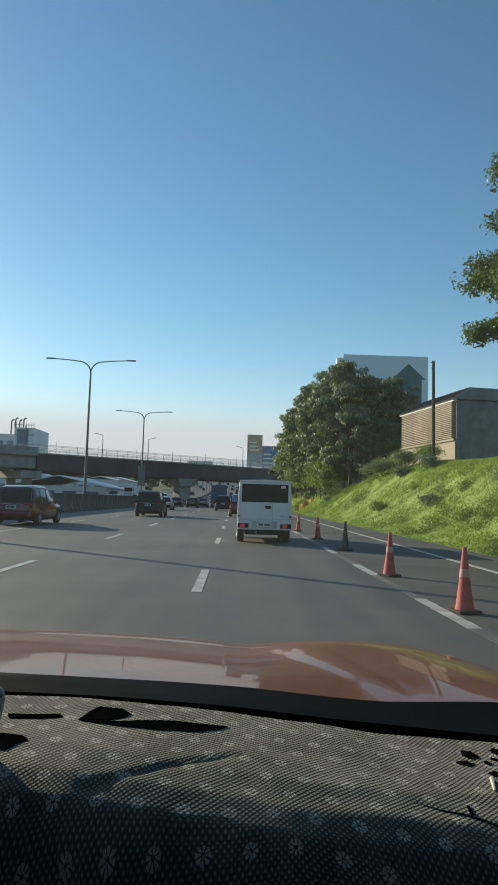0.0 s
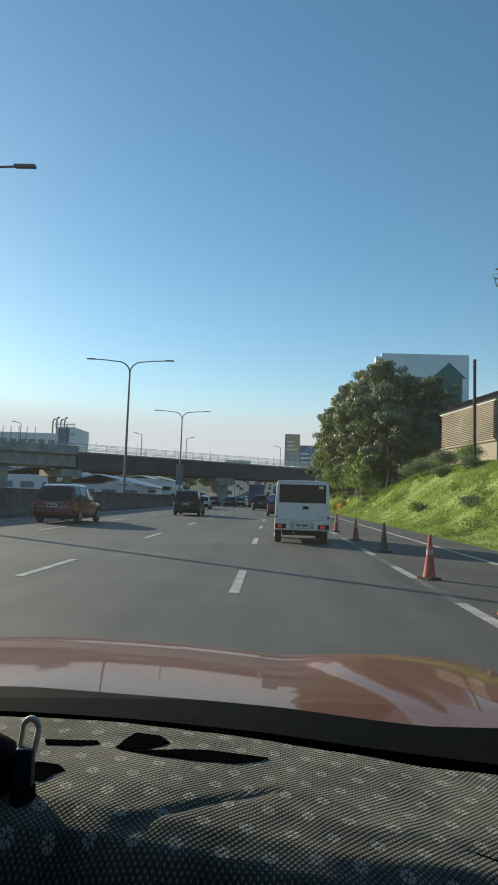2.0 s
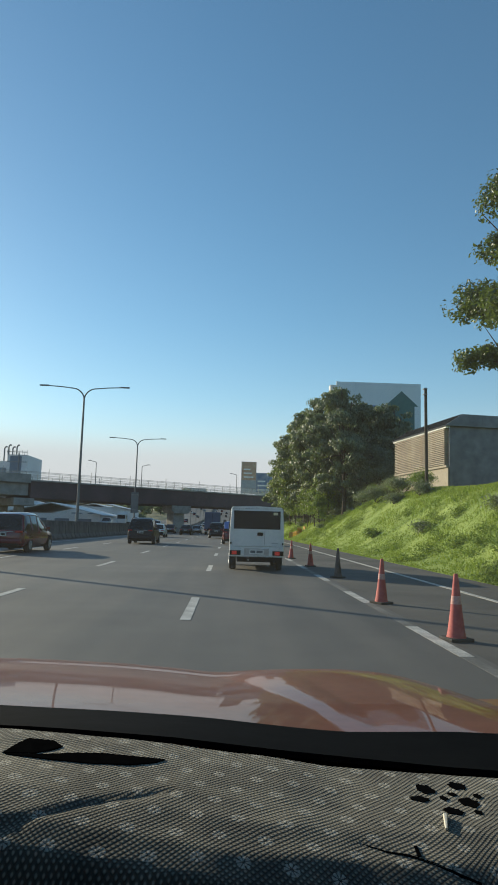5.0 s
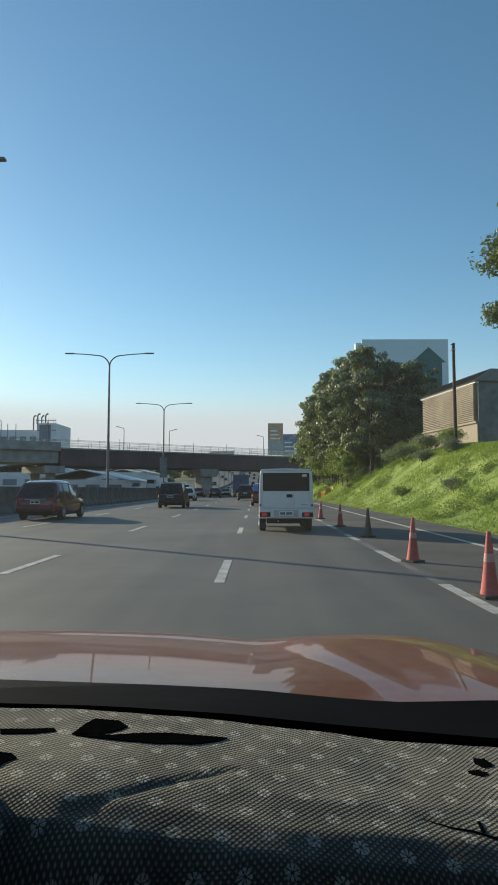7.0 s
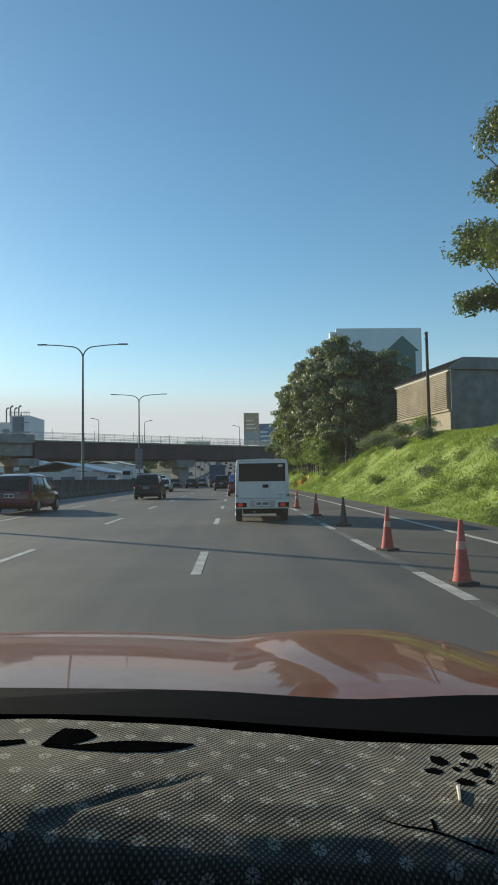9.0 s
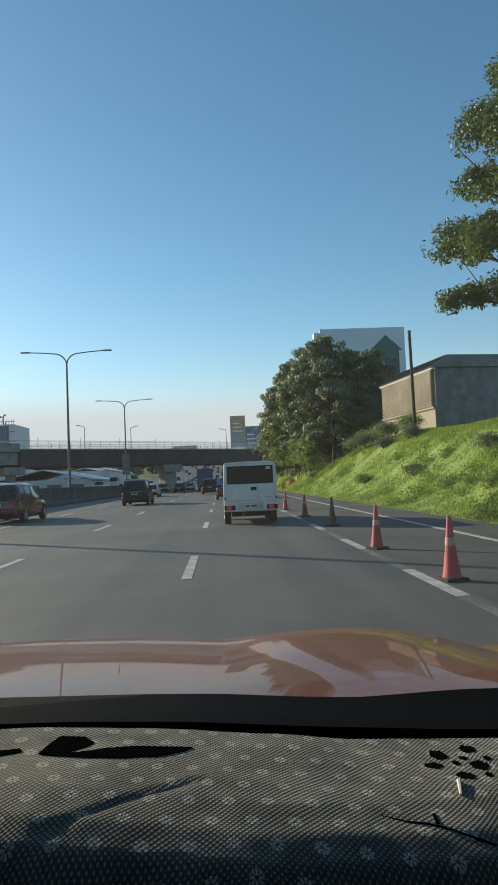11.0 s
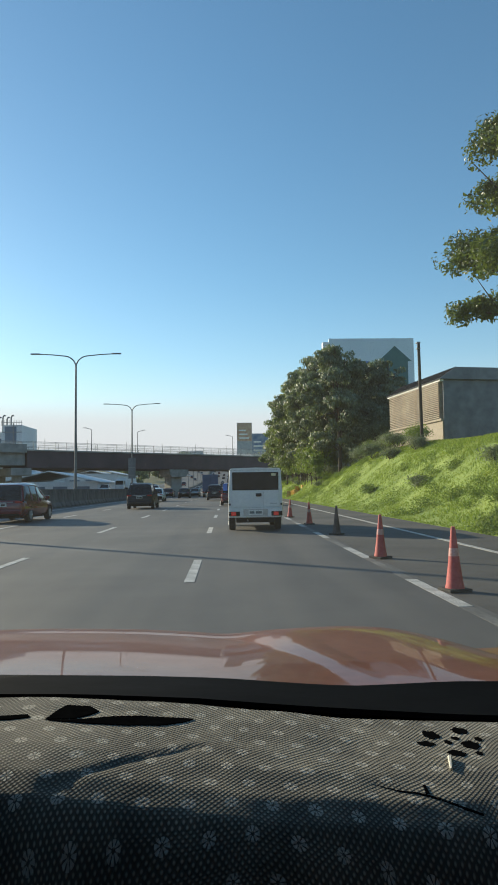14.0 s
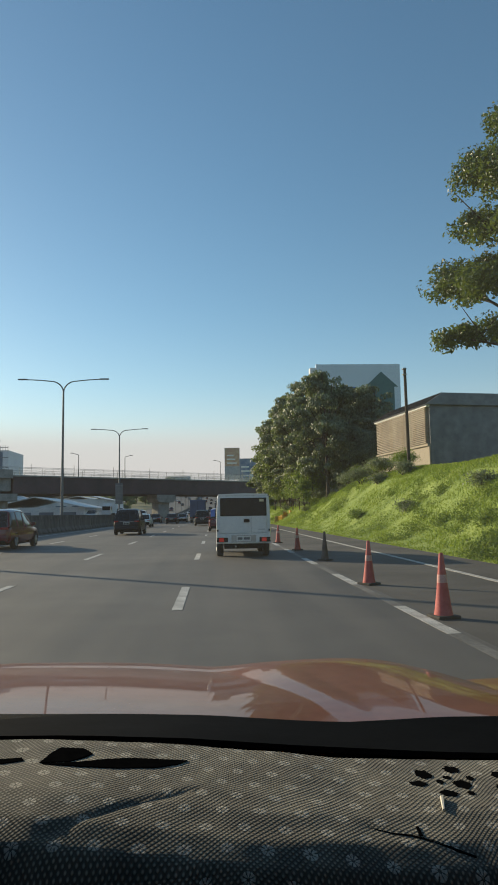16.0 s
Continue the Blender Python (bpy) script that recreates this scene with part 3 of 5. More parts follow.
def car(label, paint, at, turn=0.0, L=4.7, W=1.83, H=1.78, kind="suv", category="car", lit=True):
    """A car with its nose to +y and its tail at y = 0."""
    ob = thing("car", label, category, at, turn, group="traffic")
    hw, belt, r = W / 2, H * 0.57, H * 0.19
    suv = kind == "suv"
    hood0 = L * 0.70
    # lower body: rings from tail to nose
    secs = [(0.0, 0.42, belt * 0.93, 0.78), (0.05, 0.31, belt * 0.98, 0.88), (0.2, 0.28, belt * 1.0, 0.955), (0.55, 0.26, belt * 1.01, 1.0), (L * 0.5, 0.24, belt, 1.0), (hood0, 0.25, belt * 0.99, 0.99),
            (L * 0.9, 0.27, belt * 0.88, 0.95), (L - 0.08, 0.32, belt * 0.74, 0.87), (L, 0.42, belt * 0.62, 0.80)]
    if not suv:
        secs[:4] = (0.0, 0.42, belt * 0.90, 0.80), (0.06, 0.30, belt * 1.0, 0.89), (0.2, 0.28, belt * 1.04, 0.95), (0.55, 0.26, belt * 1.06, 0.99)
    rings = []
    for y, z0, z1, k in secs:
        h = hw * k
        rings.append([(-h * 0.86, y, z0), (-h * 0.98, y, z0 + 0.12), (-h, y, z0 + (z1 - z0) * 0.45), (-h * 0.985, y, z0 + (z1 - z0) * 0.72), (-h * 0.92, y, z1 - 0.03), (-h * 0.84, y, z1),
                      (h * 0.84, y, z1), (h * 0.92, y, z1 - 0.03), (h * 0.985, y, z0 + (z1 - z0) * 0.72), (h, y, z0 + (z1 - z0) * 0.45), (h * 0.98, y, z0 + 0.12), (h * 0.86, y, z0)])
    part("body", loft(bmesh.new(), rings), paint, ob, smooth=True)
    # cabin: a rounded dome of dark glass under a painted roof, with pillars along its corners
    lo, dz = hw * 0.93, H - belt
    if suv:
        prof_y = ((0.06, 0.0), (0.22, 0.30), (0.42, 0.66), (0.55, 0.87), (0.80, 0.96), (L * 0.34, 1.0), (L * 0.46, 0.985), (L * 0.52, 0.93), (L * 0.60, 0.62), (L * 0.68, 0.24), (L * 0.73, 0.0))
        r0, r1 = 3, 7
    else:
        prof_y = ((0.70, 0.0), (0.95, 0.34), (1.2, 0.68), (1.42, 0.90), (1.7, 0.98), (L * 0.42, 1.0), (L * 0.49, 0.97), (L * 0.54, 0.90), (L * 0.61, 0.58), (L * 0.68, 0.24), (L * 0.73, 0.0))
        r0, r1 = 3, 7

    def dome(y, f, out=0.0, bottom=None):
        z = belt - 0.03 + (dz + 0.03) * f
        w = lo - hw * 0.26 * f + out
        zs = max(belt - 0.03, z - 0.13) if bottom is None else z - bottom
        wm = lo - hw * 0.26 * f * 0.8 + out
        half = [(lo + out if bottom is None else wm + 0.012, belt - 0.04 if bottom is None else zs - 0.02), (wm + 0.02, zs), (w - 0.03, z - 0.035 * (f > 0.1) + out), (w - 0.16, z - 0.008 * (f > 0.1) + out)]
        return [(-x, y, q) for x, q in half] + [(x, y, q) for x, q in reversed(half)]
    glass = part("cabin_glass", loft(bmesh.new(), [dome(y, f) for y, f in prof_y]), M["car_glass"], ob, "dark tinted car windows", True)
    part("roof", loft(bmesh.new(), [dome(y, f, 0.012, 0.10) for y, f in prof_y[r0:r1 + 1]]), paint, ob, smooth=True)
    b0 = prof_y[0][0]
    for s in (-1, 1):
        for ids, w in ((range(0, r0 + 1), 0.06), (range(len(prof_y) - 1, r1 - 1, -1), 0.04)):
            pts = [(s * (lo - hw * 0.26 * prof_y[i][1] * 0.9 - 0.015), prof_y[i][0], belt - 0.03 + (dz - 0.03) * prof_y[i][1] - 0.03) for i in ids]
            part("pillar", pipe(bmesh.new(), pts, (w,) * len(pts), 6), paint, ob, smooth=True)
        for y in ((L * 0.27, L * 0.46) if suv else (L * 0.46,)):
            part("pillar", tube(bmesh.new(), (s * lo * 0.995, y, belt - 0.03), (s * (lo - hw * 0.21), y, H - 0.14), 0.04, 0.035, 6), paint, ob)
        # tail lamp
        bm = bx((s * hw * 0.74 - 0.16, -0.012, belt * 0.86), (s * hw * 0.74 + 0.14, 0.16, belt * 0.955), 0.03)
        part("tail_lamp", bm, M["tail"], ob, "red tail lamp")
        bm = bx((s * (hw + 0.09) - 0.09, L * 0.63, belt), (s * (hw + 0.09) + 0.09, L * 0.63 + 0.1, belt + 0.15), 0.03)
        part("side_mirror", bm, paint, ob)
        for y in (L * 0.19, L * 0.80):
            arch = loft(bmesh.new(), [[(s * (hw * 0.99) + s * a, y + q * math.cos(t), r + q * math.sin(t)) for t in [math.pi * i / 12 for i in range(13)]]
                                      for a, q in ((-0.05, r * 1.02), (0.006, r * 1.02), (0.008, r * 1.16), (-0.05, r * 1.18))], close=False)
            part("wheel_arch", arch, M["plastic"], ob)
            wheel(ob, s * (hw - 0.11), y, r, 0.21, s)
        part("door_handle", bx((s * hw - 0.02, L * 0.42, belt * 0.86), (s * hw + 0.03, L * 0.42 + 0.18, belt * 0.89)), paint, ob)
    part("bumper", bx((-hw * 0.88, -0.07, 0.32), (hw * 0.88, 0.2, 0.60), 0.09), paint if suv else M["plastic"], ob)
    part("bumper_trim", bx((-hw * 0.80, -0.085, 0.30), (hw * 0.80, 0.1, 0.40), 0.02), M["plastic"], ob)
    pl = part("number_plate", bx((-0.2, -0.09, belt * 0.72), (0.2, 0.0, belt * 0.72 + 0.14)), M["plate"], ob, "white number plate")
    for a, b in ((-0.17, -0.03), (0.0, 0.17)):
        part("plate_bar", bx((a, -0.093, belt * 0.72 + 0.03), (b, -0.09, belt * 0.72 + 0.11)), M["plastic"], pl)
    part("trim_strip", bx((-hw * 0.5, -0.014, belt * 0.90), (hw * 0.5, 0.05, belt * 0.925), 0.006), M["rim"], ob, "bright trim strip")
    part("rear_wiper", tube(bmesh.new(), (0.1, b0 + 0.0, belt + 0.04), (-0.32, b0 + 0.03, belt + 0.1), 0.012, 0.008, 6), M["plastic"], ob)
    part("underbody", bx((-hw * 0.8, 0.3, 0.2), (hw * 0.8, L - 0.3, 0.36)), M["plastic"], ob)
    return ob


def rear_van(at, turn=0.0):
    """Boxy utility van, nose to +y, tail at y = 0."""
    ob = thing("van", "boxy white passenger van with a dark rear window", "van", at, turn, group="traffic")
    hw, H, L, z0 = 0.845, 1.96, 4.3, 0.42
    rings = []
    for y, k in ((0.0, 0.985), (0.05, 1.0), (3.1, 1.0), (3.14, 0.99)):
        h = hw * k
        rings.append([(-h, y, z0), (-h, y, 1.25), (-h * 0.955, y, H - 0.07), (-h * 0.90, y, H - 0.01), (0, y, H + 0.015), (h * 0.90, y, H - 0.01), (h * 0.955, y, H - 0.07), (h, y, 1.25), (h, y, z0)])
    part("body", loft(bmesh.new(), rings), M["white_paint"], ob, smooth=True)
    cab = [[(-hw * k, y, zz) for k, zz in ((0.98, z0), (0.99, 1.15), (0.86, zt))] + [(hw * k, y, zz) for k, zz in ((0.86, zt), (0.99, 1.15), (0.98, z0))]
           for y, zt in ((3.14, 1.93), (3.55, 1.93), (4.05, 1.3), (4.3, 1.05))]
    part("cab", loft(bmesh.new(), cab), M["white_paint"], ob, smooth=True)
    # rear door, window, handle
    door = part("rear_door", bx((-hw * 0.86, -0.035, 0.74), (hw * 0.86, 0.0, H - 0.12), 0.015), M["white_paint"], ob)
    frame_bm = bx((-0.72, -0.043, 1.27), (0.72, -0.03, 1.83), 0.01)
    win = part("rear_window", frame_bm, M["plastic"], door, "black rubber window seal")
    part("pane", bx((-0.69, -0.05, 1.30), (0.69, -0.04, 1.80), 0.008), M["glass_dark"], door, "dark tinted rear window")
    part("sticker", bx((0.50, -0.054, 1.71), (0.64, -0.0505, 1.79)), M["ad_yellow"], door, "small yellow sticker")
    part("door_handle", bx((0.01, -0.075, 1.07), (0.19, -0.03, 1.17), 0.025), M["plastic"], door, "black door handle")
    part("door_seam", bx((0.235, -0.038, 0.76), (0.24, -0.034, 1.24)), M["plastic"], door)
    for s in (-1, 1):
        part("hinge", tube(bmesh.new(), (s * 0.80, -0.05, 0.80), (s * 0.80, -0.05, 0.86), 0.025, 0.025, 8), M["plastic"], door)
    part("badge", bx((0.45, -0.037, 0.84), (0.66, -0.034, 0.865)), M["rim"], door)
    bump = part("rear_panel", bx((-hw * 0.98, -0.03, 0.44), (hw * 0.98, 0.04, 0.73), 0.015), M["white_paint"], ob)
    part("step_recess", bx((-0.38, -0.034, 0.47), (0.38, -0.025, 0.68)), M["rim"], bump, "grey plate recess")
    for s in (-1, 1):
        lamp = part("tail_lamp", bx((s * 0.66 - 0.17, -0.05, 0.47), (s * 0.66 + 0.17, -0.02, 0.61), 0.01), M["plastic"], ob, "dark framed tail lamp")
        part("lens", bx((s * 0.66 - 0.10, -0.058, 0.485), (s * 0.66 + 0.05, -0.048, 0.595), 0.006), M["tail_lit"], lamp, "glowing red lens")
    pl = part("number_plate", bx((-0.22, -0.048, 0.50), (0.22, -0.036, 0.65)), M["plate"], ob, "white number plate")
    for a, b in ((-0.19, -0.04), (0.0, 0.19)):
        part("plate_bar", bx((a, -0.051, 0.54), (b, -0.048, 0.615)), M["lamp_steel"], pl)
    part("chassis", bx((-0.6, 0.1, 0.26), (0.6, 3.9, 0.43)), M["plastic"], ob)
    part("spare_wheel", tube(bmesh.new(), (0, 0.45, 0.26), (0, 0.45, 0.4), 0.3, 0.3, 18), M["rubber"], ob)
    part("exhaust", tube(bmesh.new(), (-0.25, -0.02, 0.33), (-0.25, 0.6, 0.33), 0.03, 0.03, 8), M["grey_steel"], ob)
    for s in (-1, 1):
        for y in (0.75, 3.45):
            wheel(ob, s * (hw - 0.12), y, 0.32, 0.2, s)
        for a, b in ((0.7, 1.3), (1.5, 2.1), (2.3, 2.9)):
            w = part("side_window", bx((s * hw * 0.985 - 0.02, a, 1.3), (s * hw * 0.985 + 0.012, b, 1.78), 0.01), M["glass_dark"], ob, "sliding side window")
            part("window_bar", bx((s * hw * 0.985 - 0.02, (a + b) / 2 - 0.015, 1.3), (s * hw * 0.985 + 0.018, (a + b) / 2 + 0.015, 1.78)), M["rim"], w)
        part("side_crease", bx((s * hw - 0.004, 0.1, 0.95), (s * hw + 0.008, 3.1, 0.965)), M["white_paint"], ob)
        part("side_mirror", bx((s * (hw + 0.13) - 0.08, 3.55, 1.25), (s * (hw + 0.13) + 0.08, 3.63, 1.5), 0.02), M["sign_blue"], ob, "blue door mirror")
        part("cab_window", bx((s * hw * 0.93 - 0.02, 3.2, 1.2), (s * hw * 0.93 + 0.02, 3.6, 1.7), 0.01), M["glass_dark"], ob)
    part("roof_gutter", bx((-hw * 0.93, 0.0, H - 0.075), (hw * 0.93, 0.03, H - 0.05)), M["rim"], ob)
    return ob


def truck(label, box_mat, cab_mat, at, turn=0.0, W=2.3, H=3.0, L=7.0, category="truck"):
    ob = thing("truck", label, category, at, turn, group="traffic")
    hw = W / 2
    body = part("cargo_box", bx((-hw, 0, 0.9), (hw, L * 0.72, H), 0.08), box_mat, ob)
    part("door_seam", bx((-0.015, -0.01, 0.95), (0.015, 0.0, H - 0.1)), M["plastic"], body)
    part("cab", bx((-hw * 0.92, L * 0.75, 0.5), (hw * 0.92, L, H * 0.82), 0.12), cab_mat, ob)
    part("chassis", bx((-hw * 0.7, 0, 0.55), (hw * 0.7, L * 0.9, 0.9)), M["plastic"], ob)
    part("bumper", bx((-hw * 0.95, -0.05, 0.5), (hw * 0.95, 0.05, 0.68)), M["grey_steel"], ob)
    for s in (-1, 1):
        part("tail_lamp", bx((s * hw * 0.8 - 0.12, -0.07, 0.7), (s * hw * 0.8 + 0.12, 0.0, 0.82)), M["tail"], ob)
        part("cab_window", bx((s * hw * 0.92 - 0.03, L * 0.8, H * 0.5), (s * hw * 0.92 + 0.01, L * 0.95, H * 0.74)), M["glass_dark"], ob)
        for y in (L * 0.2, L * 0.85):
            wheel(ob, s * (hw - 0.16), y, 0.42, 0.26, s)
    part("windscreen", bx((-hw * 0.8, L - 0.04, H * 0.48), (hw * 0.8, L + 0.01, H * 0.76)), M["glass_dark"], ob)
    return ob


rear_van((2.02, -27.2, 0.0), -0.3)
car("dark red family car with a dark rear window and white plate", M["red_paint"], (-8.2, -20.0, 0), -1.0, H=1.70, W=1.88)
car("black family car with red tail lamps and a white plate", M["black_paint"], (-4.85, -2.2, 0), 0, L=4.7, H=1.80, W=1.86)
car("dark grey sport utility car with a spare wheel", M["black_paint"], (-0.3, 29, 0), 0, L=4.4, H=1.82, W=1.8)
car("dark red sport utility car ahead of the white van", M["red_paint"], (1.55, 4.0, 0), 0, L=4.7, H=1.78)
car("white saloon car among the traffic", M["white_paint"], (-6.7, 25, 0), 0, L=4.5, H=1.46, W=1.75, kind="sedan")
car("black saloon car near the flyover", M["black_paint"], (-5.2, 50, 0), 0, L=4.5, H=1.5, W=1.75, kind="sedan")
car("silver saloon car near the flyover", M["silver_paint"], (-4.4, 66, 0), 0, L=4.5, H=1.48, W=1.75, kind="sedan")
car("dark red saloon car under the flyover", M["red_paint"], (-8.6, 62, 0), 0, L=4.5, H=1.5, W=1.75, kind="sedan")
truck("tall dark blue covered lorry", M["blue_paint"], M["white_paint"], (-1.5, 57, 0), 0, W=2.45, H=3.55)
truck("grey canvas-covered lorry under the flyover", M["grey_tarp"], M["white_paint"], (2.4, 92, 0), 0, W=2.5, H=3.4)
truck("white box lorry on the opposite carriageway", M["wall_white"], M["white_paint"], (-24.5, 120, 1.0), 180, H=3.3, L=8)
car("white minivan on the opposite carriageway", M["white_paint"], (-20.0, 106, 0.95), 180, L=4.9, H=2.05, W=1.8)
car("white saloon car on the opposite carriageway", M["white_paint"], (-20.6, 74, 0.9), 180, L=4.5, H=1.5, W=1.75, kind="sedan")
far_paints = [M["white_paint"], M["silver_paint"], M["black_paint"], M["red_paint"]]
for i in range(40):
    x = (-8.9, -4.9, -1.1, 2.1)[i % 4] if i % 3 else (-17.3, -21.3, -25.3)[i % 9 // 3]
    y = 128 + 12.0 * i + 5 * math.sin(i * 3.7)
    car(("white", "silver", "black", "red")[(i * 7) % 4] + " car far off on the climbing road", far_paints[(i * 7) % 4], (x, y, rise(y) + (0.9 if x < -12 else 0)), 0 if x > -12 else 180,
        L=4.4, H=1.5 + 0.25 * (i % 2), W=1.75, kind="suv" if i % 2 else "sedan")


# ---- cones ----
def cone(dark=False, h=0.81):
    ob = thing("traffic_cone", "sooty blackened traffic cone standing on the shoulder line" if dark else "faded orange traffic cone on a black base", "traffic cone", group="cones along the shoulder")
    part("base", bx((-0.155, -0.155, 0), (0.155, 0.155, 0.04), 0.012), M["rubber"], ob, "flat black rubber base")
    segs = ((0.04, 0.122), (0.10, 0.108), (0.34, 0.076), (0.48, 0.061), (0.68, 0.040), (h - 0.02, 0.029), (h, 0.022))
    m = M["cone_dark"] if dark else M["cone"]
    part("body", loft(bmesh.new(), [[(r * math.cos(a), r * math.sin(a), z) for a in [2 * math.pi * i / 18 for i in range(18)]] for z, r in segs]), m, ob, smooth=True)
    if not dark:
        part("band", loft(bmesh.new(), [[(r * math.cos(a), r * math.sin(a), z) for a in [2 * math.pi * i / 18 for i in range(18)]] for z, r in ((0.44, 0.0680), (0.54, 0.0580))], caps=False), M["cone_band"], ob, "faded pale band", True)
    return ob


c_or, c_dk = cone(), cone(True)
c_or.matrix_basis = pose(4.0, -39.6, 0, 0, 0, 12)
c_dk.matrix_basis = pose(4.2, -29.3, 0, 0, 0, 40)
for x, y, dk in ((3.98, -35.6, 0), (4.1, -23.9, 0), (3.95, -18.0, 0), (3.9, -11, 0), (3.9, -4.5, 1), (3.9, 2, 0), (3.85, 7.4, 0), (3.9, -46, 0), (3.9, -52, 1), (3.86, -57.5, 0), (3.9, -64, 0),
                 (3.95, -70.5, 0), (4.2, -76, 1), (4.5, -80, 0), (4.6, -82.5, 1), (6.6, -164, 0), (6.9, -167.5, 0), (7.2, -171, 0)):
    copy_thing(c_dk if dk else c_or, pose(x, y, 0, 2.0 * math.sin(y), 2.0 * math.cos(y * 2), y * 37 % 90))


def delineator(x, y):
    ob = thing("delineator_post", "faded red plastic delineator post on a black base", "post", (x, y, 0), group="delineators")
    part("base", bx((-0.25, -0.2, 0), (0.25, 0.2, 0.05), 0.015), M["rubber"], ob)
    part("tube", tube(bmesh.new(), (0, 0, 0.05), (0, 0, 1.15), 0.055, 0.05, 12), M["cone"], ob, smooth=True)


for x, y in ((5.3, -83.5), (5.8, -85.3), (6.3, -87.0), (7.5, -162)):
    delineator(x, y)


# ---- trees, bushes and grass ----
def crown_mesh(name, lobes, count, leaf, material, seed, flat=0.75, hang=0.0):
    """Leaves in clumps round the shells of several lobes; lobes: (x, y, z, radius)."""
    rng = np.random.default_rng(seed)
    lobes = np.array(lobes, float)
    w = lobes[:, 3] ** 2
    clumps = max(30, count // (100 if count > 30000 else 30))
    pick = rng.choice(len(lobes), clumps, p=w / w.sum())
    d = rng.normal(size=(clumps, 3))
    d /= np.linalg.norm(d, axis=1)[:, None]
    d[:, 2] = np.where(d[:, 2] < -0.35, -d[:, 2] * 0.4, d[:, 2])
    rad = lobes[pick, 3] * np.where(rng.random(clumps) < 0.15, rng.uniform(0.2, 0.7, clumps), rng.uniform(0.78, 1.03, clumps))
    cc = lobes[pick, :3] + d * rad[:, None] * np.array([1, 1, flat])
    k = rng.integers(0, clumps, count)
    cr = rng.uniform(0.5, 1.0, clumps) * (0.35 + leaf * 1.4)
    off = rng.normal(size=(count, 3))
    off *= (rng.random(count) ** 0.4 / np.linalg.norm(off, axis=1) * cr[k])[:, None] * np.array([1.3, 1.3, 0.8])
    p = cc[k] + off
    # each leaf: a folded blade of two triangles either side of its rib
    ax = rng.normal(size=(count, 3)) * (1 - 0.45 * hang) + d[k] * (0.9 - 0.5 * hang) + np.array([0, 0, -0.25 - 0.85 * hang])
    ax /= np.linalg.norm(ax, axis=1)[:, None]
    up = rng.normal(size=(count, 3)) * 0.4 + d[k] * 0.45 + off / cr[k][:, None] * 0.7 + np.array([0, 0, 0.6 - 0.45 * hang])
    side = np.cross(ax, up)
    side /= np.linalg.norm(side, axis=1)[:, None] + 1e-9
    nrm = np.cross(side, ax)
    s = leaf * rng.uniform(0.6, 1.3, count)[:, None]
    v = np.empty((count, 4, 3))
    v[:, 0], v[:, 2] = p - ax * s * 0.5, p + ax * s * 0.6
    wide = 0.27 + 0.07 * hang
    v[:, 1], v[:, 3] = p + side * s * wide + nrm * s * 0.08, p - side * s * wide + nrm * s * 0.08
    idx = np.arange(count)[:, None] * 4
    tris = np.concatenate([idx + np.array([0, 1, 2]), idx + np.array([0, 2, 3])])
    me = bpy.data.meshes.new(name)
    me.from_pydata(v.reshape(-1, 3), [], tris)
    me.materials.append(material)
    return me


def trunk_bm(h, r, limbs, seed, lean=0.0):
    rng = random.Random(seed)
    bm = bmesh.new()
    pts = [Vector((lean * t * t * h + 0.06 * rng.uniform(-1, 1) * h * 0.2 * t, 0.05 * rng.uniform(-1, 1) * h * 0.2 * t, h * t)) for t in (0, 0.12, 0.3, 0.55, 0.8, 1.0)]
    pipe(bm, pts, (r * 1.35, r, r * 0.88, r * 0.74, r * 0.6, r * 0.45), 10)
    for x, y, z in limbs:
        b = pts[rng.choice((2, 3, 4))]
        e = Vector((x, y, z))
        m = b.lerp(e, 0.5) + Vector((rng.uniform(-0.3, 0.3), rng.uniform(-0.3, 0.3), 0.5))
        pipe(bm, [b, m, e], (r * 0.5, r * 0.3, r * 0.1), 6)
        for _ in range(3):
            q = e + Vector((rng.uniform(-1, 1), rng.uniform(-1, 1), rng.uniform(-0.2, 0.9))) * 1.1
            tube(bm, m.lerp(e, rng.uniform(0.4, 0.9)), q, r * 0.14, r * 0.04, 5)
    return bm


def tree(label, at, h, spread, count, leaf, mat, seed, trunk_r=0.25, low=0.42, turn=0.0, fat=1.0, lobes=(), hang=0.0):
    ob = thing("tree", label, "tree", at, turn, group="roadside trees")
    rng = random.Random(seed)
    given, lobes = lobes, list(lobes) or [(0, 0, h * 0.72, spread * 0.62)]
    for i in range(0 if given else 13):
        a = i * 2.4 + rng.uniform(-0.4, 0.4)
        q = spread * rng.uniform(0.42, 0.82)
        lobes.append((q * math.cos(a), q * math.sin(a), h * (low + (0.88 - low) * ((i * 0.382) % 1.0)), spread * rng.uniform(0.22, 0.42) * fat))
    part("trunk", trunk_bm(h * 0.62, trunk_r, [l[:3] for l in lobes[1:]][::2 if len(lobes) > 20 else 1], seed), M["bark"], ob, "rough brown trunk with limbs", True)
    cr = new("crown", crown_mesh("crown", lobes, count, leaf, mat, seed, hang=hang))
    cr.parent = ob
    tagged(cr, "uneven leafy crown")
    return ob


def plant(t, x, y, turn=0.0, s=1.0, dz=-0.1):
    c = copy_thing(t, pose(x, y, ground_height(x, y) + dz, 0, 0, turn))
    c.scale = (s, s, s)
    return c


def at_ground(x, y, dz=-0.1):
    return (x, y, ground_height(x, y) + dz)


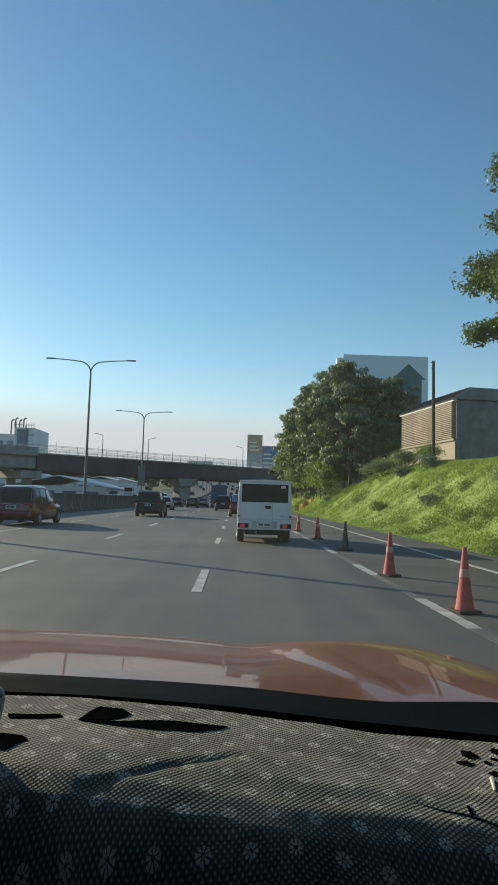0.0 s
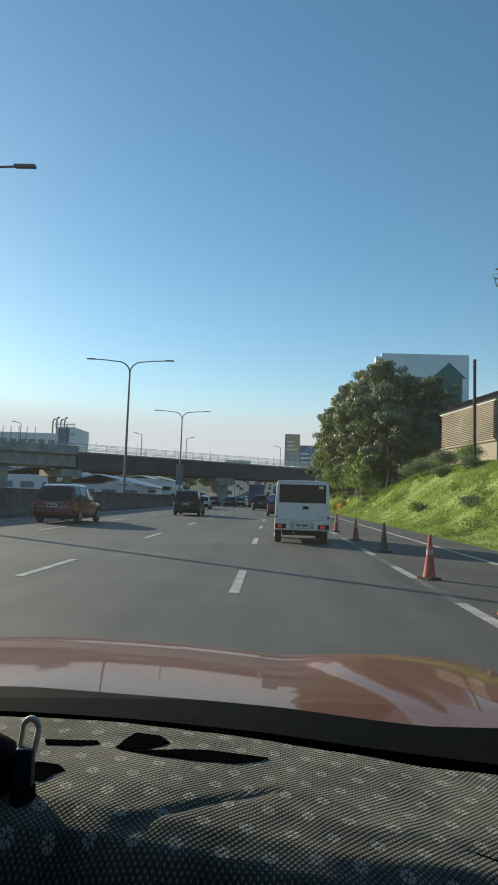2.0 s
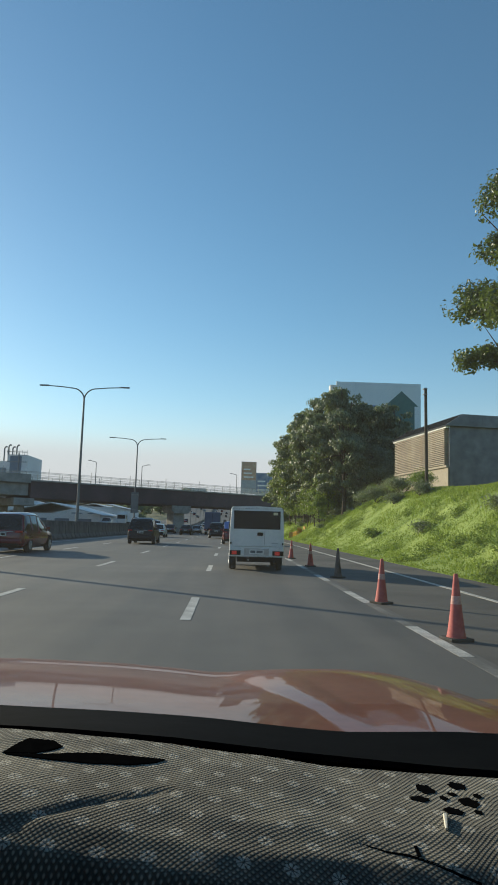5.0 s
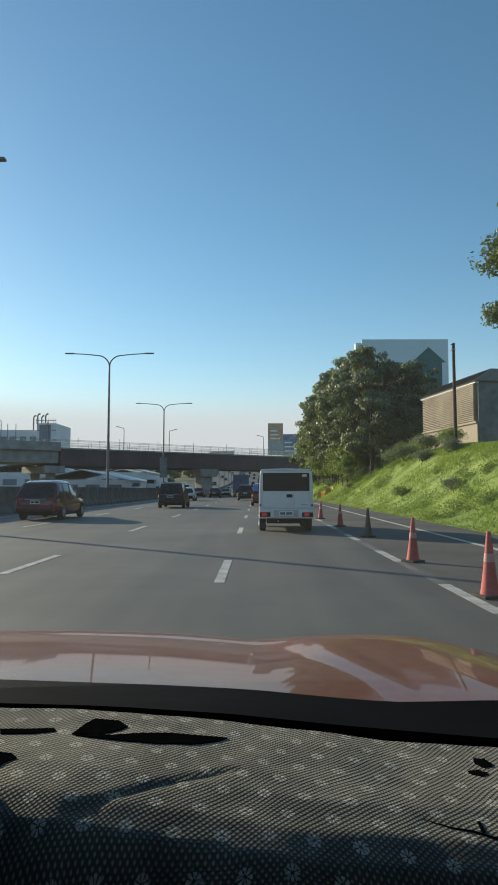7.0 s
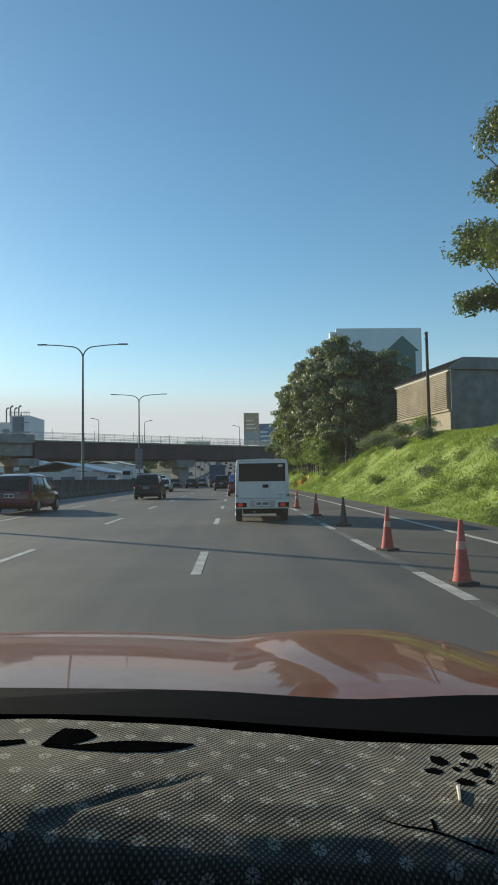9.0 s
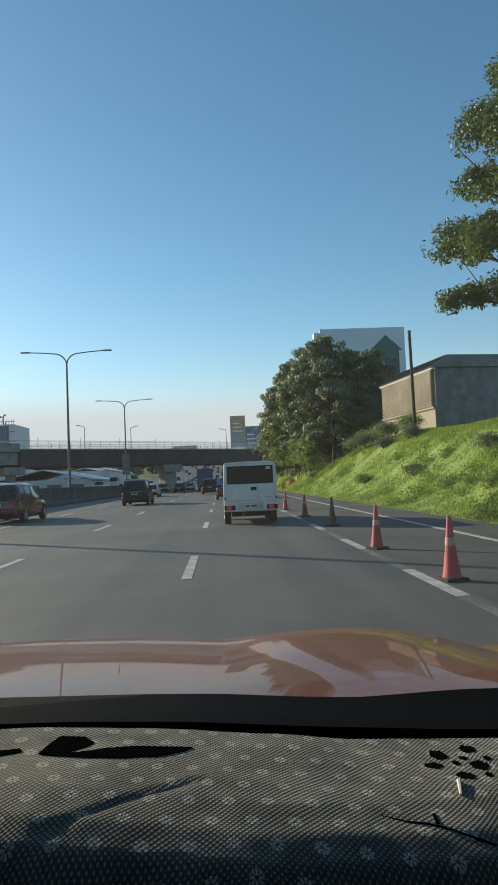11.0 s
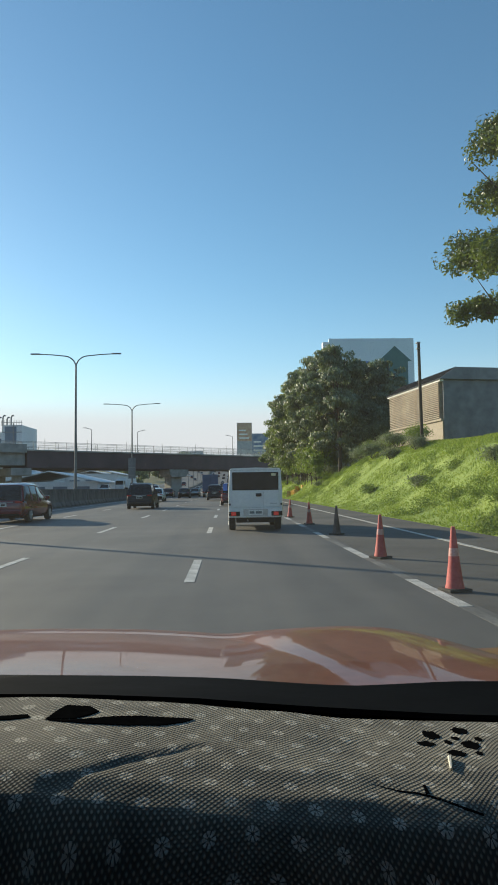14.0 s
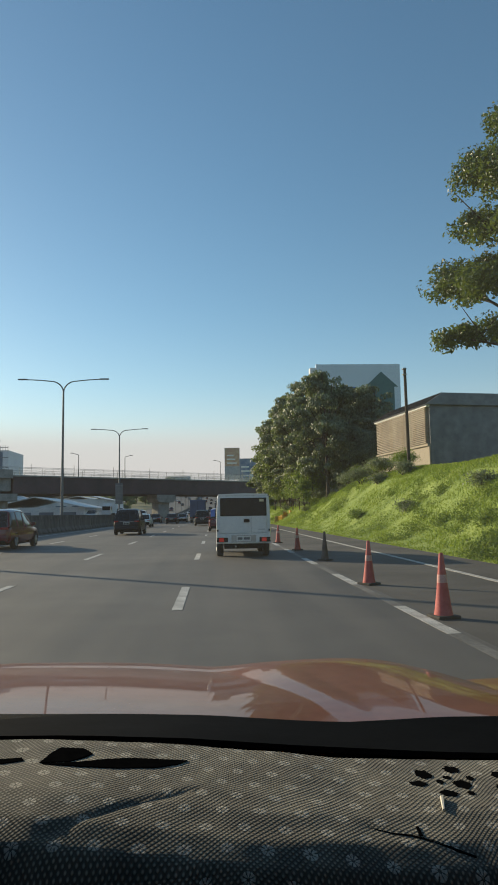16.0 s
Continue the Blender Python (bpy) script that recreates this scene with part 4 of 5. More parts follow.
def tall_lobes(h, r, seed, low=0.30):
    """Uneven lobes round a tall crown that hangs low: narrow at the foot, widest at mid height, ragged at the top."""
    rng = random.Random(seed)
    lobes = [(0, 0, h * 0.55, r * 0.55), (0, 0, h * 0.75, r * 0.45)]
    n = 34
    for i in range(n):
        u = (i + 0.5) / n
        z = h * (low + (1.0 - low) * u)
        wide = r * (0.62 + 0.38 * math.sin(math.pi * min(1.0, u * 1.15))) * (1.0 if u < 0.72 else 1.0 - 1.5 * (u - 0.72))
        q = wide * rng.uniform(0.55, 0.85)
        t = i * 2.4 + rng.uniform(-0.5, 0.5)
        lobes.append((q * math.cos(t), q * math.sin(t), z - r * 0.12, r * rng.uniform(0.20, 0.36)))
    for i in range(4):
        t = rng.uniform(0, 6.28)
        lobes.append((0.35 * r * math.cos(t), 0.35 * r * math.sin(t), h * rng.uniform(0.93, 1.0), r * rng.uniform(0.10, 0.17)))
    return lobes


BROAD = [(4.6 * math.sqrt(1 - u * u) * math.cos(2.4 * i), 4.2 * math.sqrt(1 - u * u) * math.sin(2.4 * i), 5.2 + 3.2 * u, 1.5 + 0.5 * math.sin(i * 1.7)) for i, u in enumerate([1 - (2 * i + 1) / 30 for i in range(30)])] + [(0, 0, 5.4, 2.8)]
tall = tree("tall large-leaved green tree with a pale trunk on the bank", at_ground(13.0, 32.5), 15.0, 4.7, 34000, 0.30, M["leaf"], 3, 0.24, lobes=tall_lobes(14.6, 4.7, 3), hang=1.0)
tall_b = tree("tall dark green tree with a low hanging crown on the bank", at_ground(12.2, 40.5), 15.0, 4.9, 34000, 0.28, M["leaf_dark"], 5, 0.22, lobes=tall_lobes(14.8, 4.9, 7, 0.24), hang=1.0)
tall_c = tree("broad leafy green tree with bright sunlit leaves on the bank", at_ground(11.9, 47.5), 14.6, 4.9, 34000, 0.30, M["leaf_sun"], 8, 0.2, lobes=tall_lobes(14.4, 4.9, 11, 0.20), hang=1.0)
sapling = tree("slender young tree with bright green leaves on the bank", at_ground(11.0, 36.0), 5.0, 1.3, 2400, 0.24, M["leaf_light"], 14, 0.06, lobes=tall_lobes(4.9, 1.25, 14, 0.42), hang=0.8)
for i in range(13):
    x, y = 10.9 + 1.1 * abs(math.sin(i * 1.7)), 24.5 + 3.3 * i + 0.8 * math.sin(i * 2.9)
    plant(sapling, x, y, i * 97 % 360, 0.72 + 0.4 * abs(math.sin(i * 1.3)))
broad = tree("broad dark green tree on the grassy bank", at_ground(25.5, -26), 9.6, 6.0, 30000, 0.26, M["leaf_dark"], 4, 0.42, lobes=BROAD)
feath = tree("feathery light green tree leaning over the verge", at_ground(14.4, -92), 8.5, 4.6, 11000, 0.26, M["leaf_light"], 12, 0.2, 0.25)
far_a = tree("far round-crowned green tree", at_ground(15.5, 118), 12.0, 6.0, 6500, 0.62, M["leaf_dark"], 23, 0.3, 0.25)
far_b = tree("far dense green tree", at_ground(11.5, 126), 11.0, 5.0, 6000, 0.60, M["leaf"], 28, 0.25, 0.18)
for i, (x, y, q) in enumerate(((13.6, 24.8, 0.95), (12.0, 54.5, 1.0), (12.3, 61.5, 0.95), (11.8, 69, 0.86), (11.4, 78.5, 0.72), (16.8, 30, 0.9), (17.4, 38, 1.02), (17.2, 45.5, 1.05), (16.6, 52, 1.02), (16.8, 60, 1.0), (16.2, 71, 0.85))):
    plant((tall_b, tall_c, tall)[i % 3], x, y, i * 77 % 360, q)
for x, y, turn, q in ((24.5, -16, 180, 0.95), (21.0, -34, 210, 1.1), (15.5, -50, 60, 0.9), (20, 24, 20, 0.8), (33, 18, 80, 1.1)):
    plant(broad, x, y, turn, q)
FAN = [(r * math.cos(t), r * math.sin(t), 5.9 + 6.6 * u - 0.07 * r * r * (1 - u), 0.6 + 0.5 * abs(math.sin(t * 5))) for r, t, u in [((1.4 + 4.0 * ((i * 0.618) % 1.0)) * (1.08 - 0.7 * (i / 46) ** 2), i * 2.4, i / 46) for i in range(46)]]
tree("tall feathery tree with drooping fine-leaved branches beside the shoulder", at_ground(13.4, -27.5), 12.5, 5.0, 110000, 0.14, M["leaf_feather"], 17, 0.26, lobes=[(0, 0, 11.8, 1.4), (0, 0, 8.8, 1.8)] + FAN, hang=0.4)
plant(tall_b, 19.2, 27.5, 33, 0.88)
for i, (x, y) in enumerate(((14, -114), (17, -132), (20, -149), (25, -158), (21, -102), (14, -142), (15, -74), (14.5, -56))):
    plant((feath, far_a, far_b)[i % 3], x, y, i * 77, 1.0 + 0.1 * (i % 3))
for i in range(14):
    plant((far_a, far_b)[i % 2], -40 - 6 * (i % 3), -164 + 11 * i, i * 61, 0.7)
for i in range(18):
    y = 112 + i * 28
    plant((far_b, far_a)[i % 2], 13 + 3 * math.sin(i * 2.2), y, i * 83, 0.8 + 0.2 * math.sin(i * 1.3))
for i in range(16):
    y = 250 + i * 26
    plant((far_a, far_b)[i % 2], -42 - 10 * abs(math.sin(i * 1.9)), y, i * 83, 0.85)
for i in range(36):
    x, y = -330 + i * 16, 660 + 50 * math.sin(i * 2.7)
    if -32 < x < 8:
        continue
    plant((far_a, far_b)[i % 2], x, y, i * 47, 1.1 + 0.3 * math.sin(i * 1.1))


def bush(x, y, r, mat, seed):
    ob = thing("bush", "low leafy green bush on the grassy bank", "bush", at_ground(x, y, 0.0), group="bushes on the bank")
    bm = bmesh.new()
    rng = random.Random(seed)
    for _ in range(7):
        tube(bm, (0, 0, -0.05), (rng.uniform(-r, r) * 0.7, rng.uniform(-r, r) * 0.7, r * rng.uniform(0.4, 0.9)), 0.025, 0.01, 5)
    part("stalk", bm, M["bark"], ob)
    lob = [(rng.uniform(-r, r) * 0.5, rng.uniform(-r, r) * 0.5, r * rng.uniform(0.35, 0.7), r * 0.5) for _ in range(4)]
    f = new("foliage", crown_mesh("foliage", lob, int(1900 * r), 0.12, mat, seed))
    f.parent = ob


BUSHES = [(10.9 + 1.6 * abs(math.sin(i * 1.9)), 23 + 4.1 * i, 0.35 + 0.3 * abs(math.sin(i * 2.3)), ("leaf_dark", "leaf", "leaf_light")[i * 5 % 3]) for i in range(12)]
BUSHES += [(15.6 + 1.5 * math.sin(i * 2.1), 24 + 3.6 * i, 1.7, "leaf_dark") for i in range(15)] + [(14.2 + 0.9 * math.sin(i * 2.2), -2.5 + 1.9 * i, 0.9 + 0.4 * abs(math.sin(i * 1.7)), ("leaf", "leaf_light", "leaf_dark")[i % 3]) for i in range(9)] + [(11.2, -14, 0.4, "leaf"), (10.4, -5, 0.5, "leaf_light"), (12.6, -20, 0.5, "leaf")] + [(10.7, -162, 1.6, "leaf_light"), (12.2, -158, 1.7, "leaf_light")]
for i, (x, y, r, k) in enumerate(BUSHES):
    bush(x, y, r, M[k], 40 + i)


def grass(name, x0, x1, y0, y1, count, hmin, hmax, seed):
    rng = np.random.default_rng(seed)
    xs = x0 + (x1 - x0) * rng.random(count)
    ys = y0 + (y1 - y0) * rng.random(count) ** 1.35
    tuft = 0.55 + 0.45 * np.sin(xs * 2.1 + ys * 0.7) * np.sin(ys * 1.3 - xs)
    h = (hmin + (hmax - hmin) * rng.random(count)) * (0.5 + tuft) * np.clip((xs - x0) * 1.2 + 0.25, 0.25, 1)
    a = rng.random(count) * 2 * math.pi
    wd = 0.014 + 0.028 * rng.random(count)
    z = np.array([ground_height(x, y) for x, y in zip(xs, ys)]) - 0.03
    lx, ly = rng.normal(size=count) * 0.45 * h, rng.normal(size=count) * 0.45 * h
    v = np.empty((count, 3, 3))
    v[:, 0] = np.stack([xs - wd * np.cos(a), ys - wd * np.sin(a), z], 1)
    v[:, 1] = np.stack([xs + wd * np.cos(a), ys + wd * np.sin(a), z], 1)
    v[:, 2] = np.stack([xs + lx, ys + ly, z + h], 1)
    me = bpy.data.meshes.new(name)
    me.from_pydata(v.reshape(-1, 3), [], np.arange(count * 3).reshape(-1, 3))
    me.materials.append(M["grass"])
    tagged(new(name, me), "uneven sunlit green grass on the bank", "grass", kind="stuff")


grass("bank_grass", 8.15, 17.0, -36, 26, 130000, 0.03, 0.14, 5)
grass("far_bank_grass", 8.15, 13.0, 24, 100, 26000, 0.08, 0.2, 6)
grass("verge_grass", 8.15, 14.0, -160, -36, 14000, 0.1, 0.3, 7)

rng = np.random.default_rng(77)
spots = []
for cx, cy, r in [(9.2 + 3.6 * q, -30 + 78 * w * w, 0.6 + 0.9 * e) for q, w, e in rng.random((46, 3))]:
    for a, q in zip(rng.random(26) * 2 * math.pi, np.sqrt(rng.random(26)) * r):
        x, y = cx + q * math.cos(a), cy + q * 1.4 * math.sin(a)
        if x > 8.3:
            spots.append((x, y, ground_height(x, y) + 0.05, 0.17))
tagged(new("creeping_plants", crown_mesh("creeping_plants", spots, 34000, 0.10, M["leaf_creep"], 78)), "low creeping broad-leaved plants on the bank", "plants", kind="stuff")


# ---- buildings and signs ----
def windows(parent, x0, x1, y, z0, z1, nx, nz, mat, wz=0.6, depth=0.06):
    dx, dz = (x1 - x0) / nx, (z1 - z0) / nz
    for i in range(nx):
        for k in range(nz):
            part("window", bx((x0 + dx * (i + 0.18), y - depth, z0 + dz * (k + 0.5 - wz / 2)), (x0 + dx * (i + 0.82), y + 0.02, z0 + dz * (k + 0.5 + wz / 2))), mat, parent)


fac = thing("factory", "white-clad factory with rooftop pipes and gantries", "building", (-60.8, 131, 0.8))
part("wall", bx((-22, 0, 0), (3.0, 14, 16.4)), M["wall_white"], fac)
part("tower_wall", bx((3, -2, 0), (8, 12, 18.0)), M["wall_white"], fac)
part("tower_panel", bx((3.6, -2.12, 0), (6.6, -2.0, 17.6)), M["far_window"], fac, "blue-grey glazed panel")
windows(fac, -21.5, 2.5, 0, 4, 16, 9, 3, M["far_window"], 0.3)
for i in range(4):
    x = 0.6 + i * 1.1
    part("vent_pipe", pipe(bmesh.new(), [(x, 2, 16.0), (x, 2, 20.0 + 0.5 * (i % 2)), (x + 0.3, 2, 20.5 + 0.5 * (i % 2)), (x + 0.7, 2, 20.4 + 0.5 * (i % 2))], (0.2, 0.2, 0.2, 0.2)), M["lamp_steel"], fac)
g = part("gantry", bx((2.8, -2.6, 18.6), (8.2, -2.5, 18.75)), M["grey_steel"], fac)
for i in range(9):
    part("gantry_post", bx((2.85 + i * 0.65, -2.6, 17.8), (2.93 + i * 0.65, -2.5, 19.2)), M["grey_steel"], g)
for k in range(5):
    bar = part("frame_rail", bx((-18, -3.0, 3.0 + 2.6 * k), (-2.4, -2.9, 3.15 + 2.6 * k)), M["grey_steel"], fac, "pale steel pipe rack")
    if k == 0:
        for i in range(8):
            part("frame_post", bx((-17.9 + i * 2.2, -3.0, 0), (-17.75 + i * 2.2, -2.9, 17.8)), M["grey_steel"], bar)
for i, (x, r, h) in enumerate(((-16, 1.6, 11.5), (-11.5, 1.3, 12.5), (-20.5, 1.8, 10.5))):
    part("tank", tube(bmesh.new(), (x, -5.5, 0), (x, -5.5, h), r, r, 18), M["wall_white"], fac, "white storage tank", True)
part("annex_wall", bx((-40, 2, 0), (-22, 14, 13.8)), M["wall_white"], fac)
for k in range(6):
    part("tower_band", bx((2.92, -2.2, 3 + k * 2.6), (8.08, -2.02, 3.18 + k * 2.6)), M["grey_steel"], fac)
part("stair", bx((5.8, -2.5, 6), (6.0, -2.1, 18.5)), M["grey_steel"], fac)
for i in range(7):
    part("catwalk", bx((-16, -2.6, 2 + i * 1.9), (-15.9 + 2 * i, -2.5, 2.1 + i * 1.9)), M["grey_steel"], fac)


def shed(x, y, w, d, h, label):
    ob = thing("warehouse", label, "building", (x, y, rise(y)))
    part("wall", bx((-w / 2, 0, 0), (w / 2, d, h)), M["wall_white"], ob)
    bm = loft(bmesh.new(), [[(-w / 2 - 0.6, a, h - 0.1), (0, a, h + w * 0.11), (w / 2 + 0.6, a, h - 0.1), (w / 2 + 0.6, a, h - 0.3), (0, a, h + w * 0.11 - 0.25), (-w / 2 - 0.6, a, h - 0.3)] for a in (-0.8, d + 0.8)])
    part("roof", bm, M["roof_tin"], ob, "pale corrugated roof")
    windows(ob, -w / 2 + 1, w / 2 - 1, 0, 1.0, h - 0.6, max(3, int(w / 5)), 1, M["far_window"], 0.4)


shed(-39, 104, 22, 30, 3.4, "long white warehouse with a pale metal roof")
shed(-58, 118, 24, 30, 5.4, "white warehouse with a blue-grey strip of windows")
shed(-46, 150, 30, 40, 6.0, "wide pale warehouse behind the flyover")
shed(-50, 205, 22, 34, 5.4, "white warehouse with a low metal roof")
shed(-64, 260, 36, 40, 6.0, "large white warehouse far along the motorway")


def billboard(x, y, z, w, h, mats, label):
    ob = thing("billboard", label, "billboard", (x, y, ground_height(x, y) - 0.1), 0)
    z -= ground_height(x, y)
    for s in (-0.3, 0.3):
        part("leg", tube(bmesh.new(), (s * w, 0.4 + w * 0.02, 0), (s * w, 0.4 + w * 0.02, z + h * 0.9), 0.02 * w + 0.1, 0.02 * w, 8), M["lamp_steel"], ob)
    part("panel", bx((-w / 2, 0, z), (w / 2, 0.35, z + h), 0.03), M["ad_pale"], ob, "printed advertising panel")
    part("picture", bx((-w / 2 + 0.3, -0.03, z + h * 0.42), (w / 2 - 0.3, 0.0, z + h - 0.3)), mats[0], ob)
    part("picture", bx((-w / 2 + 0.3, -0.03, z + 0.3), (w / 2 - 0.3, 0.0, z + h * 0.36)), mats[1], ob)
    bm = bmesh.new()
    for k in range(3):
        box(bm, (-w * 0.34, -0.06, z + h * (0.5 + 0.12 * k)), (w * (0.3 - 0.1 * k), -0.032, z + h * (0.54 + 0.12 * k)))
    part("writing_bar", bm, M["sign_white"], ob)


billboard(15.5, 480, 28.0, 12, 25.5, (M["ad_faded"], M["ad_pale"]), "tall faded pink and yellow roadside billboard")
billboard(27.5, 482, 17, 14, 28, (M["ad_blue"], M["far_window"]), "tall blue-grey roadside billboard on steel legs")

pale = thing("billboard", "large pale blue billboard with a green house shape", "billboard", (23.7, 53, ground_height(23.7, 53) + 0.55))
for s in (-4.2, 0, 4.2):
    part("leg", tube(bmesh.new(), (s, 0.7, -1.0), (s, 0.7, 20), 0.3, 0.25, 8), M["lamp_steel"], pale)
panel = part("panel", bx((-6.6, 0, 12.2), (6.6, 0.4, 21.2), 0.04), M["pale_ad"], pale, "pale blue printed panel")
part("side_panel", bx((-7.5, 0.2, 12.2), (-6.62, 1.6, 20.7), 0.04), M["wall_white"], pale)
part("catwalk", bx((-6.6, -0.5, 11.9), (6.6, 0.9, 12.0)), M["grey_steel"], pale)
for k in range(6):
    part("frame_bar", bx((-6.4 + k * 2.5, 0.42, 12.2), (-6.3 + k * 2.5, 0.5, 21.35)), M["lamp_steel"], pale)
part("house_shape", loft(bmesh.new(), [[(1.0, yy, 17.6), (3.6, yy, 20.0), (6.2, yy, 17.6), (5.6, yy, 17.6), (5.6, yy, 12.8), (1.6, yy, 12.8), (1.6, yy, 17.6)] for yy in (-0.03, -0.004)]), M["ad_green"], panel, "green house shape")
part("writing_bar", bx((-3.6, -0.02, 16.6), (-0.4, -0.004, 17.6)), M["sign_blue"], panel)
house = thing("walled_house", "tan walled house with a slatted wooden screen under a dark roof", "building", (23.6, 3.0, 4.4), 8.5)
part("wall", bx((-6, 0, -1.5), (6, 10.2, 2.0)), M["wall_tan"], house)
# The end wall's shade is put into its grey colour.
part("gable_wall", bx((-5.9, -0.06, -1.5), (6, 0.0, 5.1)), M["lamp_steel"], house, "plain end wall, grey from shade put into its colour")
part("upper_wall", bx((-5.8, 0.02, 2.0), (6, 10.1, 5.0)), M["concrete"], house)
part("ledge", bx((-6.14, -0.02, 1.9), (-5.98, 10.2, 2.06)), M["wall_tan"], house)
part("eave", bx((-6.2, -0.15, 4.92), (-5.9, 10.3, 5.06)), M["sign_white"], house, "white eave board")
roof = part("roof", loft(bmesh.new(), [[(-6.35, yy, 5.06), (-4.9, yy, 6.0), (6.4, yy, 6.0), (6.4, yy, 5.06)] for yy in (-0.35, 10.4)]), M["lamp_steel"], house, "dark grey tiled roof edge")
for k in range(34):
    part("roof_rib", loft(bmesh.new(), [[(-6.37, a, 5.07), (-4.92, a, 6.01), (-4.92, a, 6.05), (-6.37, a, 5.11)] for a in (-0.3 + k * 0.31, -0.24 + k * 0.31)]), M["rubber"], roof)
for k in range(19):
    part("slat", bx((-6.16, 0.25, 2.12 + k * 0.148), (-6.05, 9.95, 2.20 + k * 0.148), 0.0), M["slat"], house, "weathered wooden slat")
for k in range(5):
    part("slat_post", bx((-6.05, 0.3 + k * 2.3, 2.06), (-5.8, 0.42 + k * 2.3, 4.92)), M["slat"], house)
pole = thing("utility_pole", "slim dark wooden utility pole leaning slightly on the bank", "pole", at_ground(14.75, -2.2, -0.1), 0)
part("shaft", tube(bmesh.new(), (0, 0, -0.2), (-0.04, 0, 7.4), 0.12, 0.10, 10), M["bark"], pole, smooth=True)
for z in (6.9, 7.3):
    part("bracket", bx((-0.22, -0.16, z), (0.06, 0.16, z + 0.05), 0.008), M["grey_steel"], pole)
for i, (x, y, w, h) in enumerate(((-44, 846, 26, 24), (-66, 886, 16, 15), (-10, 926, 22, 16), (-110, 846, 30, 13))):
    b = thing("apartment_building", "pale tower block far off in the haze", "building", (x, y, rise(y) - 1))
    part("wall", bx((-w / 2, 0, 0), (w / 2, 14, h)), M["far_wall"], b)
    windows(b, -w / 2 + 1, w / 2 - 1, 0, 3, h - 2, 6, 7, M["far_window"], 0.5, 0.2)

# high mast by the shoulder
mast = thing("high_mast", "very tall grey steel mast with small brackets", "mast", at_ground(13.8, -55.0, 0.0))
part("pole", tube(bmesh.new(), (0, 0, -0.1), (0, 0, 27), 0.34, 0.14, 14), M["grey_steel"], mast, smooth=True)
part("base_plate", bx((-0.5, -0.5, -0.1), (0.5, 0.5, 0.35), 0.03), M["concrete"], mast)
for z in (15, 26.6):
    bm = bmesh.new()
    tube(bm, (-0.55, 0, z), (0.55, 0, z), 0.05, 0.05, 8)
    tube(bm, (0.45, 0, z), (0.45, 0, z + 0.9), 0.04, 0.04, 6)
    tube(bm, (-0.4, 0, z), (-0.4, 0, z + 0.6), 0.06, 0.06, 6)
    part("bracket", bm, M["lamp_steel"], mast)

# exit sign and chevron marker by the gore behind
sign = thing("exit_sign", "green motorway exit sign with white lettering", "road sign", (9.4, -146, 0.15))
for s in (-1.2, 1.2):
    part("leg", tube(bmesh.new(), (s, 0.1, -0.1), (s, 0.1, 4.6), 0.07, 0.07, 8), M["grey_steel"], sign)
panel = part("panel", bx((-1.9, -0.03, 2.4), (1.9, 0.03, 4.6), 0.02), M["green_sign"], sign)
part("border", bx((-1.8, -0.035, 4.46), (1.8, -0.031, 4.5)), M["sign_white"], panel)
cu = bpy.data.curves.new("lettering", "FONT")
cu.body, cu.size, cu.extrude, cu.align_x = "La Mar", 0.62, 0.004, "CENTER"
tx = new("lettering", cu)
cu.materials.append(M["sign_white"])
tx.parent = panel
tx.matrix_basis = pose(-0.3, -0.04, 3.6, 90, 0, 0)
part("arrow", bx((-0.9, -0.037, 2.8), (-0.5, -0.031, 3.2)), M["sign_white"], panel)
chev = thing("chevron_marker", "black and yellow chevron marker with a blue arrow sign", "road sign", (8.5, -155, 0.12))
part("post", tube(bmesh.new(), (0, 0, -0.1), (0, 0, 2.2), 0.05, 0.05, 8), M["grey_steel"], chev)
brd = part("board", bx((-0.22, -0.03, 0.5), (0.22, 0.03, 1.9), 0.01), M["rubber"], chev)
for k in range(3):
    bm = bmesh.new()
    for s in (-1, 1):
        loft(bm, [[(0, -0.036, 0.75 + k * 0.42), (s * 0.2, -0.036, 0.6 + k * 0.42), (s * 0.2, -0.036, 0.75 + k * 0.42), (0, -0.036, 0.92 + k * 0.42)], [(0, -0.031, 0.75 + k * 0.42), (s * 0.2, -0.031, 0.6 + k * 0.42), (s * 0.2, -0.031, 0.75 + k * 0.42), (0, -0.031, 0.92 + k * 0.42)]])
    part("chevron", bm, M["yellow"], brd)
part("arrow_plate", bx((-0.25, -0.03, 2.0), (0.25, 0.0, 2.5), 0.01), M["sign_blue"], chev)
rail = thing("guard_rail", "steel guard rail on posts beside the exit", "guard rail", (10.7, -150, 0.15))
part("beam", loft(bmesh.new(), [[(0, y, 0.45), (0.05, y, 0.52), (0, y, 0.6), (0.05, y, 0.68), (0, y, 0.75), (-0.02, y, 0.6)] for y in (0, 40)]), M["grey_steel"], rail)
for k in range(14):
    part("post", bx((-0.12, 0.4 + k * 3, -0.15), (-0.02, 0.5 + k * 3, 0.72)), M["grey_steel"], rail)

